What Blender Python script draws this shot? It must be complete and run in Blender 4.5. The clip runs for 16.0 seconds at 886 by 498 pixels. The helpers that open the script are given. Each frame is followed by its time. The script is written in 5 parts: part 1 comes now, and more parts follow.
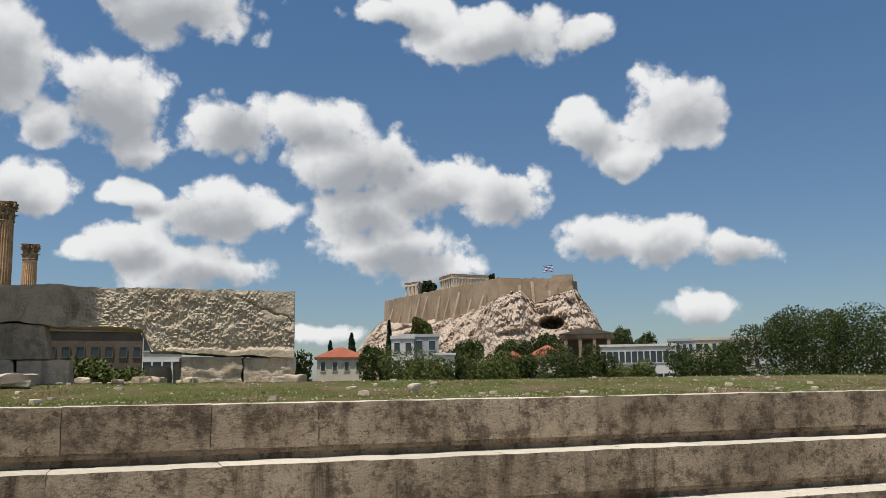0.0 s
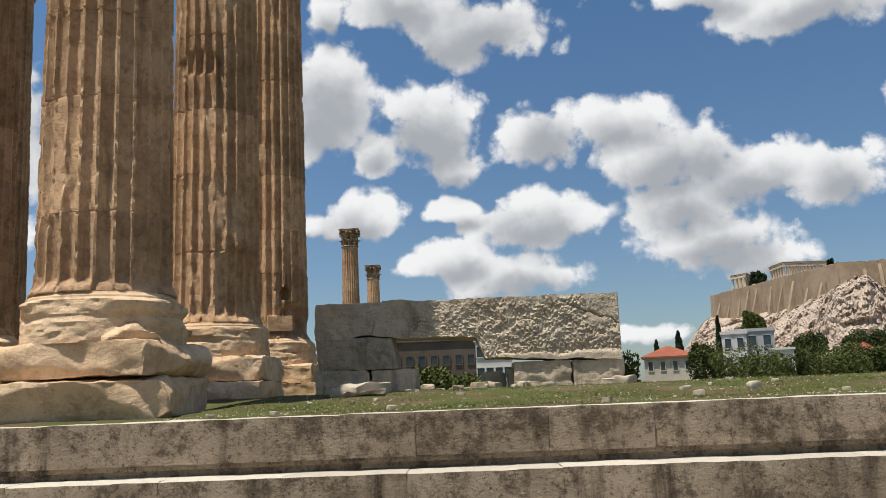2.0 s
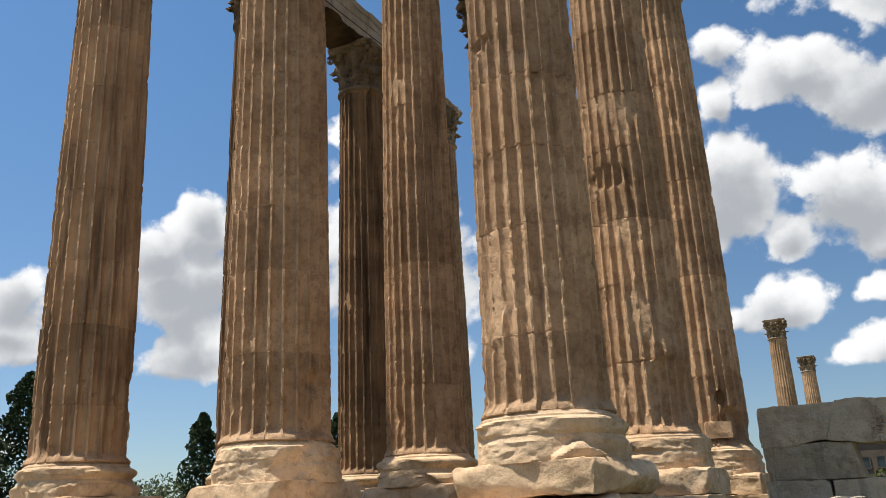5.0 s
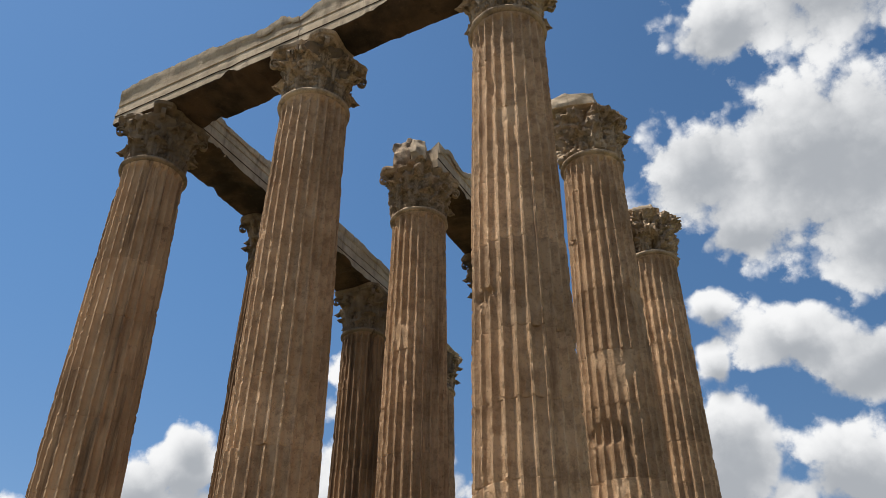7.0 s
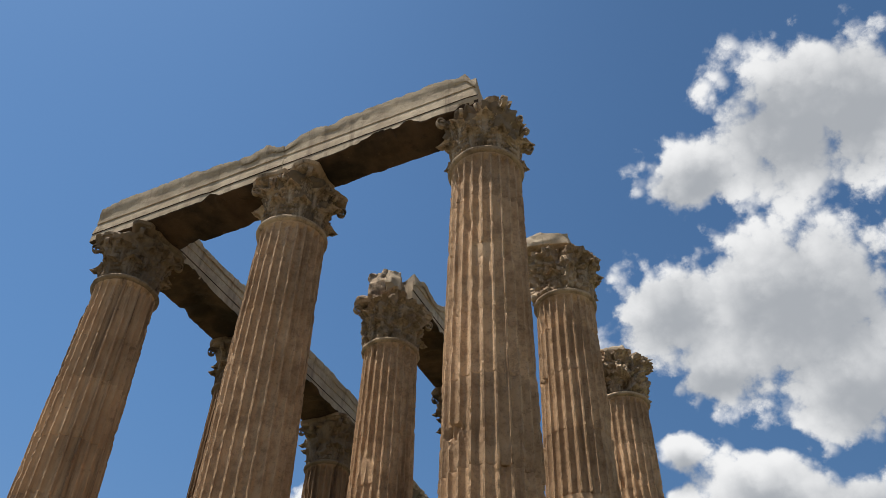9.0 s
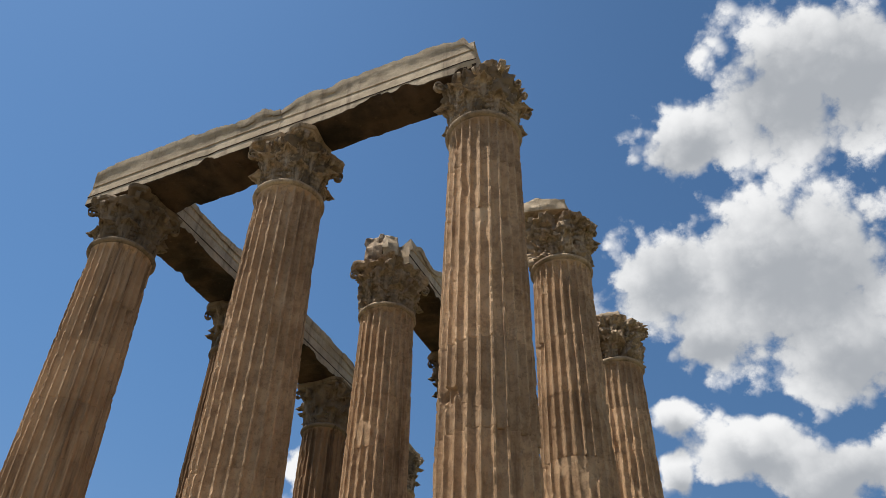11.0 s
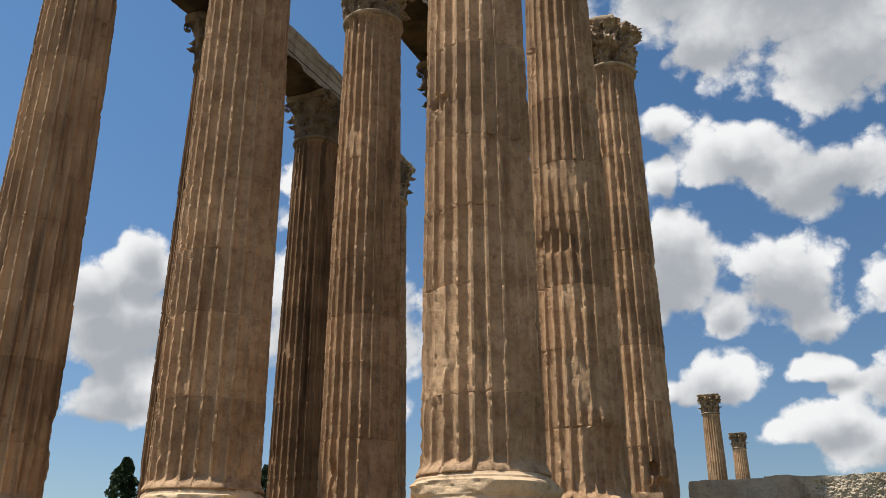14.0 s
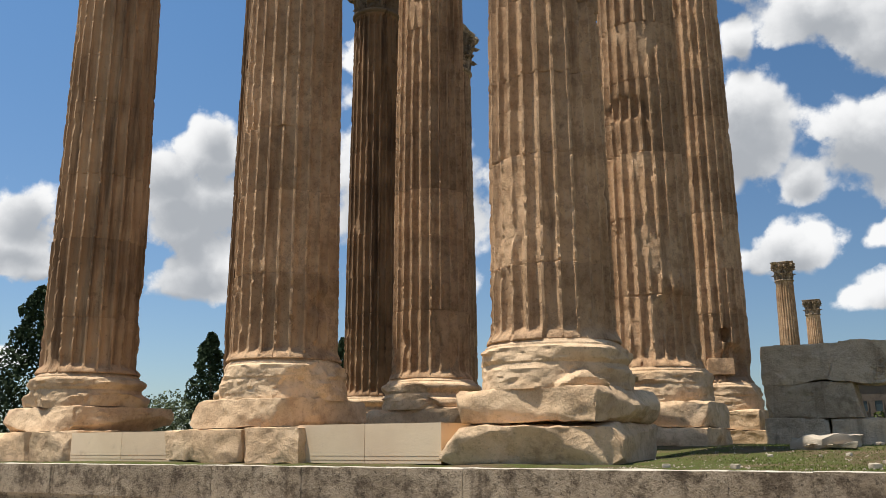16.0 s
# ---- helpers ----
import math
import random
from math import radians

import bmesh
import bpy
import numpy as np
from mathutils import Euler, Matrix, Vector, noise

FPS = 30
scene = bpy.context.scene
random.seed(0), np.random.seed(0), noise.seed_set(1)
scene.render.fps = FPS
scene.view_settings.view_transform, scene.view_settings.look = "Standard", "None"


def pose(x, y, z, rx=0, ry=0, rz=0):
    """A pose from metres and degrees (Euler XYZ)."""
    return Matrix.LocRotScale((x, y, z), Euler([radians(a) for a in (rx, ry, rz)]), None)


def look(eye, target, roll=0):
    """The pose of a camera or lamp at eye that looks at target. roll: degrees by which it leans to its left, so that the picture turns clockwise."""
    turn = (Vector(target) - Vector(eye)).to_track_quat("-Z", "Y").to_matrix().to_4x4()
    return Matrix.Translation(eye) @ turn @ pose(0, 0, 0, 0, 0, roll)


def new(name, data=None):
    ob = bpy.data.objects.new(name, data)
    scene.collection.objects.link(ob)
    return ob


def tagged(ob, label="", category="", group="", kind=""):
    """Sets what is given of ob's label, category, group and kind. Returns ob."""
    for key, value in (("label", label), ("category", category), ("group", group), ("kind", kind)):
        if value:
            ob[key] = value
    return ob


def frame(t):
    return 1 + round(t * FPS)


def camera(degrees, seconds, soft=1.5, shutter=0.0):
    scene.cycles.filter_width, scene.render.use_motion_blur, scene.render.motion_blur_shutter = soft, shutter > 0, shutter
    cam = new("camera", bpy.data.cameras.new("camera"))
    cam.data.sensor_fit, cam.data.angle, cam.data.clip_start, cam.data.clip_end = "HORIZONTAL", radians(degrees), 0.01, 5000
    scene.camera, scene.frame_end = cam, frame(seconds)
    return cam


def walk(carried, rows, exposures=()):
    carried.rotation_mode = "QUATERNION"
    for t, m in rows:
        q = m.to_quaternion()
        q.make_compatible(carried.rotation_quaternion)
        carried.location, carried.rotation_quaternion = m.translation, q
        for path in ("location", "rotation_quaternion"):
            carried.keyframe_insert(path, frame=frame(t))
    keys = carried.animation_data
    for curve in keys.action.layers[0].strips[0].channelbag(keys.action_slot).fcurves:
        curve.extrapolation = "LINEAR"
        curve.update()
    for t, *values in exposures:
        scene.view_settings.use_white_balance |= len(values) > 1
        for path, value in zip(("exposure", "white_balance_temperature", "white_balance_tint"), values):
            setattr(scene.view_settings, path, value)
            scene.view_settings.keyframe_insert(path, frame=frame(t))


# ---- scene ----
# Camera and its walk
cam = camera(54.9, 16.0, 0.85)
PATH = [
    (0, (5.453, -12.54, 0.212), (6.121, -10.680, 0.519), -0.75),
    (0.5, (5.453, -12.549, 0.212), (5.966, -10.642, 0.527), -1.15),
    (1, (5.453, -12.577, 0.218), (5.778, -10.633, 0.556), -2.25),
    (1.5, (5.433, -12.562, 0.214), (5.594, -10.596, 0.544), -2.27),
    (2, (5.404, -12.563, 0.211), (5.352, -10.591, 0.541), -2.31),
    (2.5, (5.35, -12.583, 0.219), (5.026, -10.645, 0.593), -2.84),
    (3, (5.306, -12.547, 0.226), (4.702, -10.684, 0.632), -2.49),
    (3.5, (5.288, -12.543, 0.23), (4.469, -10.765, 0.641), -1.81),
    (6, (5.062, -12.403, 0.452), (4.156, -10.823, 1.279), -0.8),
    (6.5, (5.158, -12.572, 0.365), (4.303, -11.048, 1.337), -0.3),
    (7, (5.164, -12.573, 0.376), (4.369, -11.112, 1.487), 0.4),
    (7.5, (5.182, -12.596, 0.331), (4.453, -11.206, 1.571), 1.3),
    (8, (5.158, -12.645, 0.326), (4.482, -11.308, 1.65), 1.3),
    (8.5, (5.181, -12.602, 0.383), (4.521, -11.289, 1.74), 1.6),
    (11, (5.144, -12.588, 0.374), (4.474, -11.218, 1.668), 1.7),
    (11.5, (5.156, -12.589, 0.338), (4.464, -11.198, 1.597), 1.7),
    (12, (5.136, -12.555, 0.341), (4.409, -11.118, 1.527), 1.5),
    (12.5, (5.118, -12.544, 0.351), (4.363, -11.04, 1.431), 1.0),
    (13, (5.135, -12.531, 0.379), (4.357, -10.958, 1.338), 0.6),
    (13.5, (5.133, -12.494, 0.362), (4.351, -10.852, 1.194), 0.3),
    (14, (5.099, -12.465, 0.337), (4.311, -10.775, 1.06), -0.1),
    (14.5, (5.11, -12.453, 0.322), (4.299, -10.74, 0.96), -0.6),
    (15, (5.102, -12.439, 0.329), (4.253, -10.72, 0.9), -0.8),
    (15.5, (5.102, -12.455, 0.317), (4.19, -10.749, 0.823), -0.7),
    (16, (5.079, -12.413, 0.31), (4.112, -10.72, 0.754), -0.3),
]
EXPOSURES = [(0, -0.22), (1.8, -0.15), (3.0, 0.03), (3.5, 0.07), (6.5, 0.0), (8.0, -0.13), (11.0, -0.08), (12.5, -0.18), (14.0, -0.1), (16.0, -0.03)]
walk(cam, [(t, look(eye, target, roll)) for t, eye, target, roll in PATH], EXPOSURES)

# ---- world and sun ----
SUN_AZ = (-0.766, -0.643)         # a high summer sun, shortly before noon
SUN_EL = 71.0
world = bpy.data.worlds.new("sky")
scene.world = world
world.use_nodes = True
wt = world.node_tree
wt.nodes.clear()


def wn(tree, kind, **kw):
    n = tree.nodes.new(kind)
    for k, v in kw.items():
        if k == "op":
            n.operation = v
        elif k.startswith("i"):
            n.inputs[int(k[1:])].default_value = v
    return n


def chain(tree, op, a, b=None, c=None, clamp=False):
    """One math node; a, b and c are sockets or numbers."""
    n = tree.nodes.new("ShaderNodeMath")
    n.operation = op
    n.use_clamp = clamp
    for k, v in enumerate((a, b, c)):
        if v is None:
            continue
        if isinstance(v, (int, float)):
            n.inputs[k].default_value = v
        else:
            tree.links.new(v, n.inputs[k])
    return n.outputs[0]


# cloud field: soft union of puffs in degrees of bearing and height, as one node group
field = bpy.data.node_groups.new("cloud_field", "ShaderNodeTree")
field.interface.new_socket("P", in_out="INPUT", socket_type="NodeSocketVector")
field.interface.new_socket("Field", in_out="OUTPUT", socket_type="NodeSocketFloat")
f_in = field.nodes.new("NodeGroupInput")
f_out = field.nodes.new("NodeGroupOutput")
FIELD = {"sock": None}


def puff(az, el, w, h):
    """One puff of cloud, by bearing, height and half-sizes in degrees."""
    sub = wn(field, "ShaderNodeVectorMath", op="SUBTRACT", i1=(az, el, 0))
    field.links.new(f_in.outputs[0], sub.inputs[0])
    mul = wn(field, "ShaderNodeVectorMath", op="MULTIPLY", i1=(math.cos(radians(el)) / w / 1.12, 1 / h / 1.12, 0))
    field.links.new(sub.outputs[0], mul.inputs[0])
    leng = wn(field, "ShaderNodeVectorMath", op="LENGTH")
    field.links.new(mul.outputs[0], leng.inputs[0])
    one = chain(field, "SUBTRACT", 1.0, leng.outputs["Value"])
    FIELD["sock"] = one if FIELD["sock"] is None else chain(field, "SMOOTH_MAX", FIELD["sock"], one, 0.18)


puff(-0.3, 23.49, 4.0, 2.3)  # upper_left
puff(17.3, 24.3, 3.8, 1.2)  # top_band
puff(23.5, 22.78, 5.9, 2.0)  # top_band
puff(29.5, 22.56, 2.5, 1.0)  # top_band
puff(-9.7, 18.58, 3.0, 3.6)  # column_side
puff(-7.2, 11.91, 2.8, 1.7)  # low_left
puff(-9.4, 11.28, 2.2, 1.0)  # low_left
puff(-1.4, 16.88, 2.8, 3.0)  # pair_a
puff(-6, 16.32, 1.8, 1.5)  # pair_a
puff(-0.6, 14.98, 2.3, 1.3)  # pair_a
puff(5.5, 16.56, 3.2, 2.3)  # pair_b
puff(10.8, 17.22, 3.3, 1.7)  # main
puff(13.7, 14.36, 4.4, 2.9)  # main
puff(16, 14.89, 2.4, 2.0)  # main
puff(18.8, 12.82, 4.3, 2.0)  # main
puff(23.8, 12.29, 3.0, 2.0)  # main
puff(14.6, 11.67, 4.4, 1.9)  # main
puff(-0.4, 11.99, 2.1, 0.9)  # below_pair
puff(4.6, 11.05, 4.9, 2.1)  # below_pair
puff(16.3, 8.89, 4.7, 1.7)  # below_main
puff(18.4, 7.62, 3.5, 1.2)  # below_main
puff(-0.9, 8.58, 3.0, 1.3)  # behind_beam
puff(3.6, 7.34, 5.3, 1.5)  # behind_beam
puff(35.9, 17.34, 3.6, 2.6)  # right
puff(29.8, 16.56, 2.3, 1.8)  # right
puff(31.8, 14.59, 2.4, 1.4)  # right
puff(30.3, 9.17, 3.1, 1.6)  # right_low
puff(34.2, 8.91, 3.0, 1.6)  # right_low
puff(38.8, 8.17, 2.8, 1.4)  # right_low
puff(36.5, 4.64, 2.3, 1.1)  # far_low
puff(11.9, 3.34, 2.6, 0.9)  # horizon
puff(-45.7, 19.6, 1.8, 2.1)  # south
puff(-47.5, 15.3, 3.3, 2.6)  # south
puff(-46.8, 10.5, 3.7, 1.2)  # south
puff(-32.2, 16.5, 6.4, 6.7)  # behind
puff(-33.3, 24.2, 3.3, 3.2)  # behind
puff(-56.5, 13.7, 2.3, 2.0)  # south_b
puff(-45.6, 15.0, 3.9, 3.1)  # south_b
puff(-56.6, 5.5, 1.8, 0.8)  # south_b
puff(6.5, 47.1, 6.1, 5.2)  # high_a
puff(-3.1, 46.0, 3.7, 2.5)  # high_a
puff(11.6, 46.5, 4.5, 5.0)  # high_a
puff(-7.4, 37.4, 4.5, 3.4)  # high_b
puff(1.9, 36.1, 8.0, 6.3)  # high_b
puff(3.9, 30.6, 5.0, 3.7)  # high_b
puff(-4.9, 33.3, 4.4, 2.1)  # high_b
puff(-8.7, 28.2, 1.7, 1.4)  # high_c
puff(-3.6, 25.7, 4.5, 2.2)  # high_c
puff(1.3, 24.0, 5.2, 2.4)  # high_c
puff(-8.9, 19.8, 3.5, 3.8)  # high_d
puff(-2.3, 17.8, 3.7, 2.9)  # high_d
puff(-45.8, 18.4, 3.0, 2.2)  # lower
puff(-48.1, 16.0, 1.9, 1.3)  # lower
puff(0.9, 23.9, 4.2, 2.0)  # top_right
puff(-9.1, 25.0, 1.2, 1.7)  # top_right
puff(-47.0, 13.8, 3.4, 2.4)  # low_west
puff(-45.7, 11.3, 3.6, 1.8)  # low_west
puff(-48.3, 17.3, 2.8, 2.0)  # low_west
puff(-57.2, 12.1, 3.0, 1.6)  # low_west
puff(-55.8, 10.6, 3.0, 1.2)  # low_west
# the same fair-weather clouds go on behind the visitor and overhead
more = random.Random(12)
for k in range(34):
    puff(more.choice((more.uniform(62, 180), more.uniform(-180, -68))), more.uniform(10, 62), more.uniform(5, 11), more.uniform(3, 6))
field.links.new(FIELD["sock"], f_out.inputs[0])

coord = wt.nodes.new("ShaderNodeTexCoord").outputs["Generated"]
sep = wt.nodes.new("ShaderNodeSeparateXYZ")
wt.links.new(coord, sep.inputs[0])
az = chain(wt, "MULTIPLY", chain(wt, "ARCTAN2", sep.outputs[0], sep.outputs[1]), 57.2958)
el = chain(wt, "MULTIPLY", chain(wt, "ARCSINE", sep.outputs[2]), 57.2958)


def sky_noise(scale, detail, rough=0.55):
    n = wt.nodes.new("ShaderNodeTexNoise")
    n.inputs["Scale"].default_value = scale
    n.inputs["Detail"].default_value = detail
    n.inputs["Roughness"].default_value = rough
    wt.links.new(coord, n.inputs["Vector"])
    return n


warp = sky_noise(11.0, 3.0)
fine = sky_noise(22.0, 8.0, 0.62)
wsep = wt.nodes.new("ShaderNodeSeparateColor")
wt.links.new(warp.outputs["Color"], wsep.inputs[0])
az = chain(wt, "MULTIPLY_ADD", chain(wt, "SUBTRACT", wsep.outputs[0], 0.5), 2.6, az)
el_w = chain(wt, "MULTIPLY_ADD", chain(wt, "SUBTRACT", wsep.outputs[1], 0.5), 2.0, el)


def field_at(daz, del_):
    c = wt.nodes.new("ShaderNodeCombineXYZ")
    wt.links.new(chain(wt, "ADD", az, daz), c.inputs[0])
    wt.links.new(chain(wt, "ADD", el_w, del_), c.inputs[1])
    g = wt.nodes.new("ShaderNodeGroup")
    g.node_tree = field
    wt.links.new(c.outputs[0], g.inputs[0])
    return g.outputs[0]


def smooth(v, a, b):
    n = wt.nodes.new("ShaderNodeMapRange")
    n.interpolation_type = "SMOOTHSTEP"
    wt.links.new(v, n.inputs[0])
    n.inputs[1].default_value, n.inputs[2].default_value = a, b
    return n.outputs[0]


def billow(scale):
    """Rounded heads with creases between, like the heads of a cumulus."""
    v = wt.nodes.new("ShaderNodeTexVoronoi")
    v.inputs["Scale"].default_value = scale
    v.inputs["Detail"].default_value = 2.0
    v.inputs["Roughness"].default_value = 0.55
    mixed = wt.nodes.new("ShaderNodeVectorMath")
    mixed.operation = "MULTIPLY_ADD"
    wt.links.new(fine.outputs["Color"], mixed.inputs[0])
    mixed.inputs[1].default_value = (0.035, 0.035, 0.035)
    wt.links.new(coord, mixed.inputs[2])
    wt.links.new(mixed.outputs[0], v.inputs["Vector"])
    return chain(wt, "SUBTRACT", 0.45, v.outputs["Distance"])


grain = chain(wt, "SUBTRACT", fine.outputs["Fac"], 0.5)
heads = billow(17.0)
puffy = chain(wt, "MULTIPLY_ADD", heads, 0.62, chain(wt, "MULTIPLY", grain, 1.05))
dens = chain(wt, "ADD", chain(wt, "ADD", puffy, 0.27), field_at(0.0, 0.0))
above = chain(wt, "MULTIPLY_ADD", puffy, -0.55, field_at(-0.3, 1.15))
cover = smooth(dens, -0.01, 0.34)
shade = smooth(above, 0.05, 1.05)
cloud = wt.nodes.new("ShaderNodeMix")
cloud.data_type = "RGBA"
wt.links.new(shade, cloud.inputs["Factor"])
cloud.inputs["A"].default_value = (0.97, 0.975, 0.98, 1)
cloud.inputs["B"].default_value = (0.43, 0.455, 0.49, 1)
sky = wt.nodes.new("ShaderNodeTexSky")
sky.sky_type = "NISHITA"
sky.sun_disc = False
sky.sun_elevation = radians(SUN_EL)
sky.sun_rotation = math.atan2(SUN_AZ[0], SUN_AZ[1])
sky.altitude = 80
sky.dust_density = 0.6
sky.ozone_density = 1.2
lit = wt.nodes.new("ShaderNodeVectorMath")
lit.operation = "MULTIPLY"
wt.links.new(sky.outputs[0], lit.inputs[0])
tint = wt.nodes.new("ShaderNodeMix")
tint.data_type = "RGBA"
wt.links.new(smooth(el, 2.0, 34.0), tint.inputs["Factor"])
tint.inputs["A"].default_value = (0.082, 0.093, 0.104, 1)
tint.inputs["B"].default_value = (0.078, 0.110, 0.128, 1)
wt.links.new(tint.outputs["Result"], lit.inputs[1])
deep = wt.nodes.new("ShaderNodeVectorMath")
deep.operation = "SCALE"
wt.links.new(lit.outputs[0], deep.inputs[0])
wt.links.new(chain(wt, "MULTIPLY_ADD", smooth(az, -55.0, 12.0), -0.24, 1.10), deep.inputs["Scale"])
both = wt.nodes.new("ShaderNodeMix")
both.data_type = "RGBA"
wt.links.new(cover, both.inputs["Factor"])
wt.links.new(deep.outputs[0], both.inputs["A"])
wt.links.new(cloud.outputs["Result"], both.inputs["B"])
back = wt.nodes.new("ShaderNodeBackground")
wt.links.new(both.outputs["Result"], back.inputs[0])
w_out = wt.nodes.new("ShaderNodeOutputWorld")
wt.links.new(back.outputs[0], w_out.inputs[0])

sun_data = bpy.data.lights.new("sun", "SUN")
sun_data.energy, sun_data.angle, sun_data.color = 6.3, radians(0.55), (1.0, 0.94, 0.83)
sun = new("sun", sun_data)
h = math.hypot(*SUN_AZ)
SUN = Vector((SUN_AZ[0] / h * math.cos(radians(SUN_EL)), SUN_AZ[1] / h * math.cos(radians(SUN_EL)), math.sin(radians(SUN_EL))))
sun.matrix_world = look(SUN * 200, (0, 0, 0))

# ---- materials ----


def mix_node(t, fac, a, b, blend="MIX"):
    n = t.nodes.new("ShaderNodeMix")
    n.data_type = "RGBA"
    n.blend_type = blend
    for sock, v in ((n.inputs["Factor"], fac), (n.inputs["A"], a), (n.inputs["B"], b)):
        if isinstance(v, (int, float)):
            sock.default_value = v
        elif isinstance(v, tuple):
            sock.default_value = (*v, 1) if len(v) == 3 else v
        else:
            t.links.new(v, sock)
    return n.outputs["Result"]


def ramp(t, v, a, b):
    n = t.nodes.new("ShaderNodeMapRange")
    n.interpolation_type = "SMOOTHSTEP"
    t.links.new(v, n.inputs[0])
    n.inputs[1].default_value, n.inputs[2].default_value = a, b
    return n.outputs[0]


def noise_tex(t, vec, scale, detail=5.0, rough=0.6, stretch=None):
    if stretch:
        m = t.nodes.new("ShaderNodeMapping")
        m.inputs["Scale"].default_value = stretch
        t.links.new(vec, m.inputs["Vector"])
        vec = m.outputs[0]
    n = t.nodes.new("ShaderNodeTexNoise")
    n.inputs["Scale"].default_value, n.inputs["Detail"].default_value, n.inputs["Roughness"].default_value = scale, detail, rough
    t.links.new(vec, n.inputs["Vector"])
    return n.outputs["Fac"]


def new_mat(name):
    m = bpy.data.materials.new(name)
    m.use_nodes = True
    t = m.node_tree
    return m, t, t.nodes["Principled BSDF"], t.nodes.new("ShaderNodeNewGeometry").outputs["Position"]


def bumped(t, bsdf, height, strength, dist):
    b = t.nodes.new("ShaderNodeBump")
    b.inputs["Strength"].default_value, b.inputs["Distance"].default_value = strength, dist
    t.links.new(height, b.inputs["Height"])
    t.links.new(b.outputs[0], bsdf.inputs["Normal"])


def stone_mat(name, light, mid, stain, speck, spots=0.35, streak=True, bump=0.5, grain=9.0, vary=0.15, sunlit_clean_top=0.0, run_from=0.50, blotch=0.0):
    """Weathered stone: broad patches, run-down streaks, specks and pits."""
    m, t, bsdf, pos = new_mat(name)
    broad = ramp(t, noise_tex(t, pos, 0.8, 6, 0.6), 0.34, 0.66)
    col = mix_node(t, broad, light, mid)
    if streak:
        run = ramp(t, noise_tex(t, pos, 1.0, 5, 0.65, (2.6, 2.6, 0.22)), run_from, run_from + 0.24)
        col = mix_node(t, run, col, stain)
    patch = ramp(t, noise_tex(t, pos, 2.3, 7, 0.7), 0.56, 0.72)
    col = mix_node(t, chain(t, "MULTIPLY", patch, 0.6), col, stain)
    dots = ramp(t, noise_tex(t, pos, grain, 8, 0.72), 0.60, 0.72)
    col = mix_node(t, chain(t, "MULTIPLY", dots, spots), col, speck)
    if blotch:
        grime = ramp(t, noise_tex(t, pos, 3.2, 11, 0.8), 0.47, 0.60)
        col = mix_node(t, chain(t, "MULTIPLY", grime, blotch), col, stain)
        pits = ramp(t, noise_tex(t, pos, 17, 6, 0.75), 0.56, 0.66)
        col = mix_node(t, chain(t, "MULTIPLY", pits, blotch), col, speck)
    # Upward faces are painted paler: a sunlit look added to trodden wear
    if sunlit_clean_top:
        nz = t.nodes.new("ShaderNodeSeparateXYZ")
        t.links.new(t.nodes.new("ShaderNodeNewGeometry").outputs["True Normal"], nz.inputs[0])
        sunlit_trod = chain(t, "MULTIPLY", ramp(t, nz.outputs[2], 0.35, 0.9), sunlit_clean_top)
        col = mix_node(t, sunlit_trod, col, (0.70, 0.63, 0.52))
    info = t.nodes.new("ShaderNodeObjectInfo")
    tone = chain(t, "MULTIPLY_ADD", info.outputs["Random"], vary * 2, 1 - vary)
    hsv = t.nodes.new("ShaderNodeHueSaturation")
    t.links.new(tone, hsv.inputs["Value"])
    t.links.new(col, hsv.inputs["Color"])
    t.links.new(hsv.outputs[0], bsdf.inputs["Base Color"])
    bsdf.inputs["Roughness"].default_value = 0.88
    bsdf.inputs["Specular IOR Level"].default_value = 0.2
    hgt = chain(t, "MULTIPLY_ADD", noise_tex(t, pos, grain * 3.5, 6, 0.65), 0.35, noise_tex(t, pos, grain * 0.55, 8, 0.7))
    bumped(t, bsdf, hgt, bump, 0.05)
    return m


MARBLE = stone_mat("honey_marble", (0.61, 0.40, 0.24), (0.455, 0.282, 0.158), (0.20, 0.113, 0.062), (0.07, 0.046, 0.03), 0.6, bump=1.3, vary=0.17, run_from=0.53, blotch=0.40)
# Darker and more streaked than MARBLE, for two columns of the outer row
MARBLE_DARK = stone_mat("dark_streaked_marble", (0.33, 0.20, 0.11), (0.21, 0.125, 0.068), (0.09, 0.052, 0.03), (0.04, 0.028, 0.02), 0.6, True, 0.5, 9.0, 0.15, 0.0, 0.45)
# Tone between the two marbles above, streaked, for the corner column
MARBLE_MID = stone_mat("mid_honey_marble", (0.52, 0.335, 0.195), (0.37, 0.225, 0.125), (0.15, 0.088, 0.05), (0.05, 0.035, 0.025), 0.6, True, 0.5, 9.0, 0.15, 0.0, 0.46)
CAPITAL = stone_mat("carved_marble", (0.50, 0.37, 0.25), (0.32, 0.22, 0.14), (0.09, 0.065, 0.045), (0.04, 0.032, 0.024), 0.75, True, 1.2, blotch=0.35)
# Soot on some capitals; on bells this colour stands for shade behind leaves
CAPITAL_DARK = stone_mat("sooty_shaded_carved_marble", (0.26, 0.185, 0.12), (0.15, 0.105, 0.068), (0.055, 0.04, 0.03), (0.03, 0.024, 0.019), 0.6, True, 0.9)
BEAM = stone_mat("pale_marble", (0.53, 0.415, 0.29), (0.40, 0.30, 0.20), (0.22, 0.16, 0.11), (0.10, 0.08, 0.06), 0.3, True, 0.8, blotch=0.25)
PLINTH = stone_mat("worn_plinth_stone", (0.70, 0.505, 0.325), (0.57, 0.39, 0.237), (0.27, 0.168, 0.094), (0.10, 0.07, 0.045), 0.45, False, 0.9, 6.0, blotch=0.33)
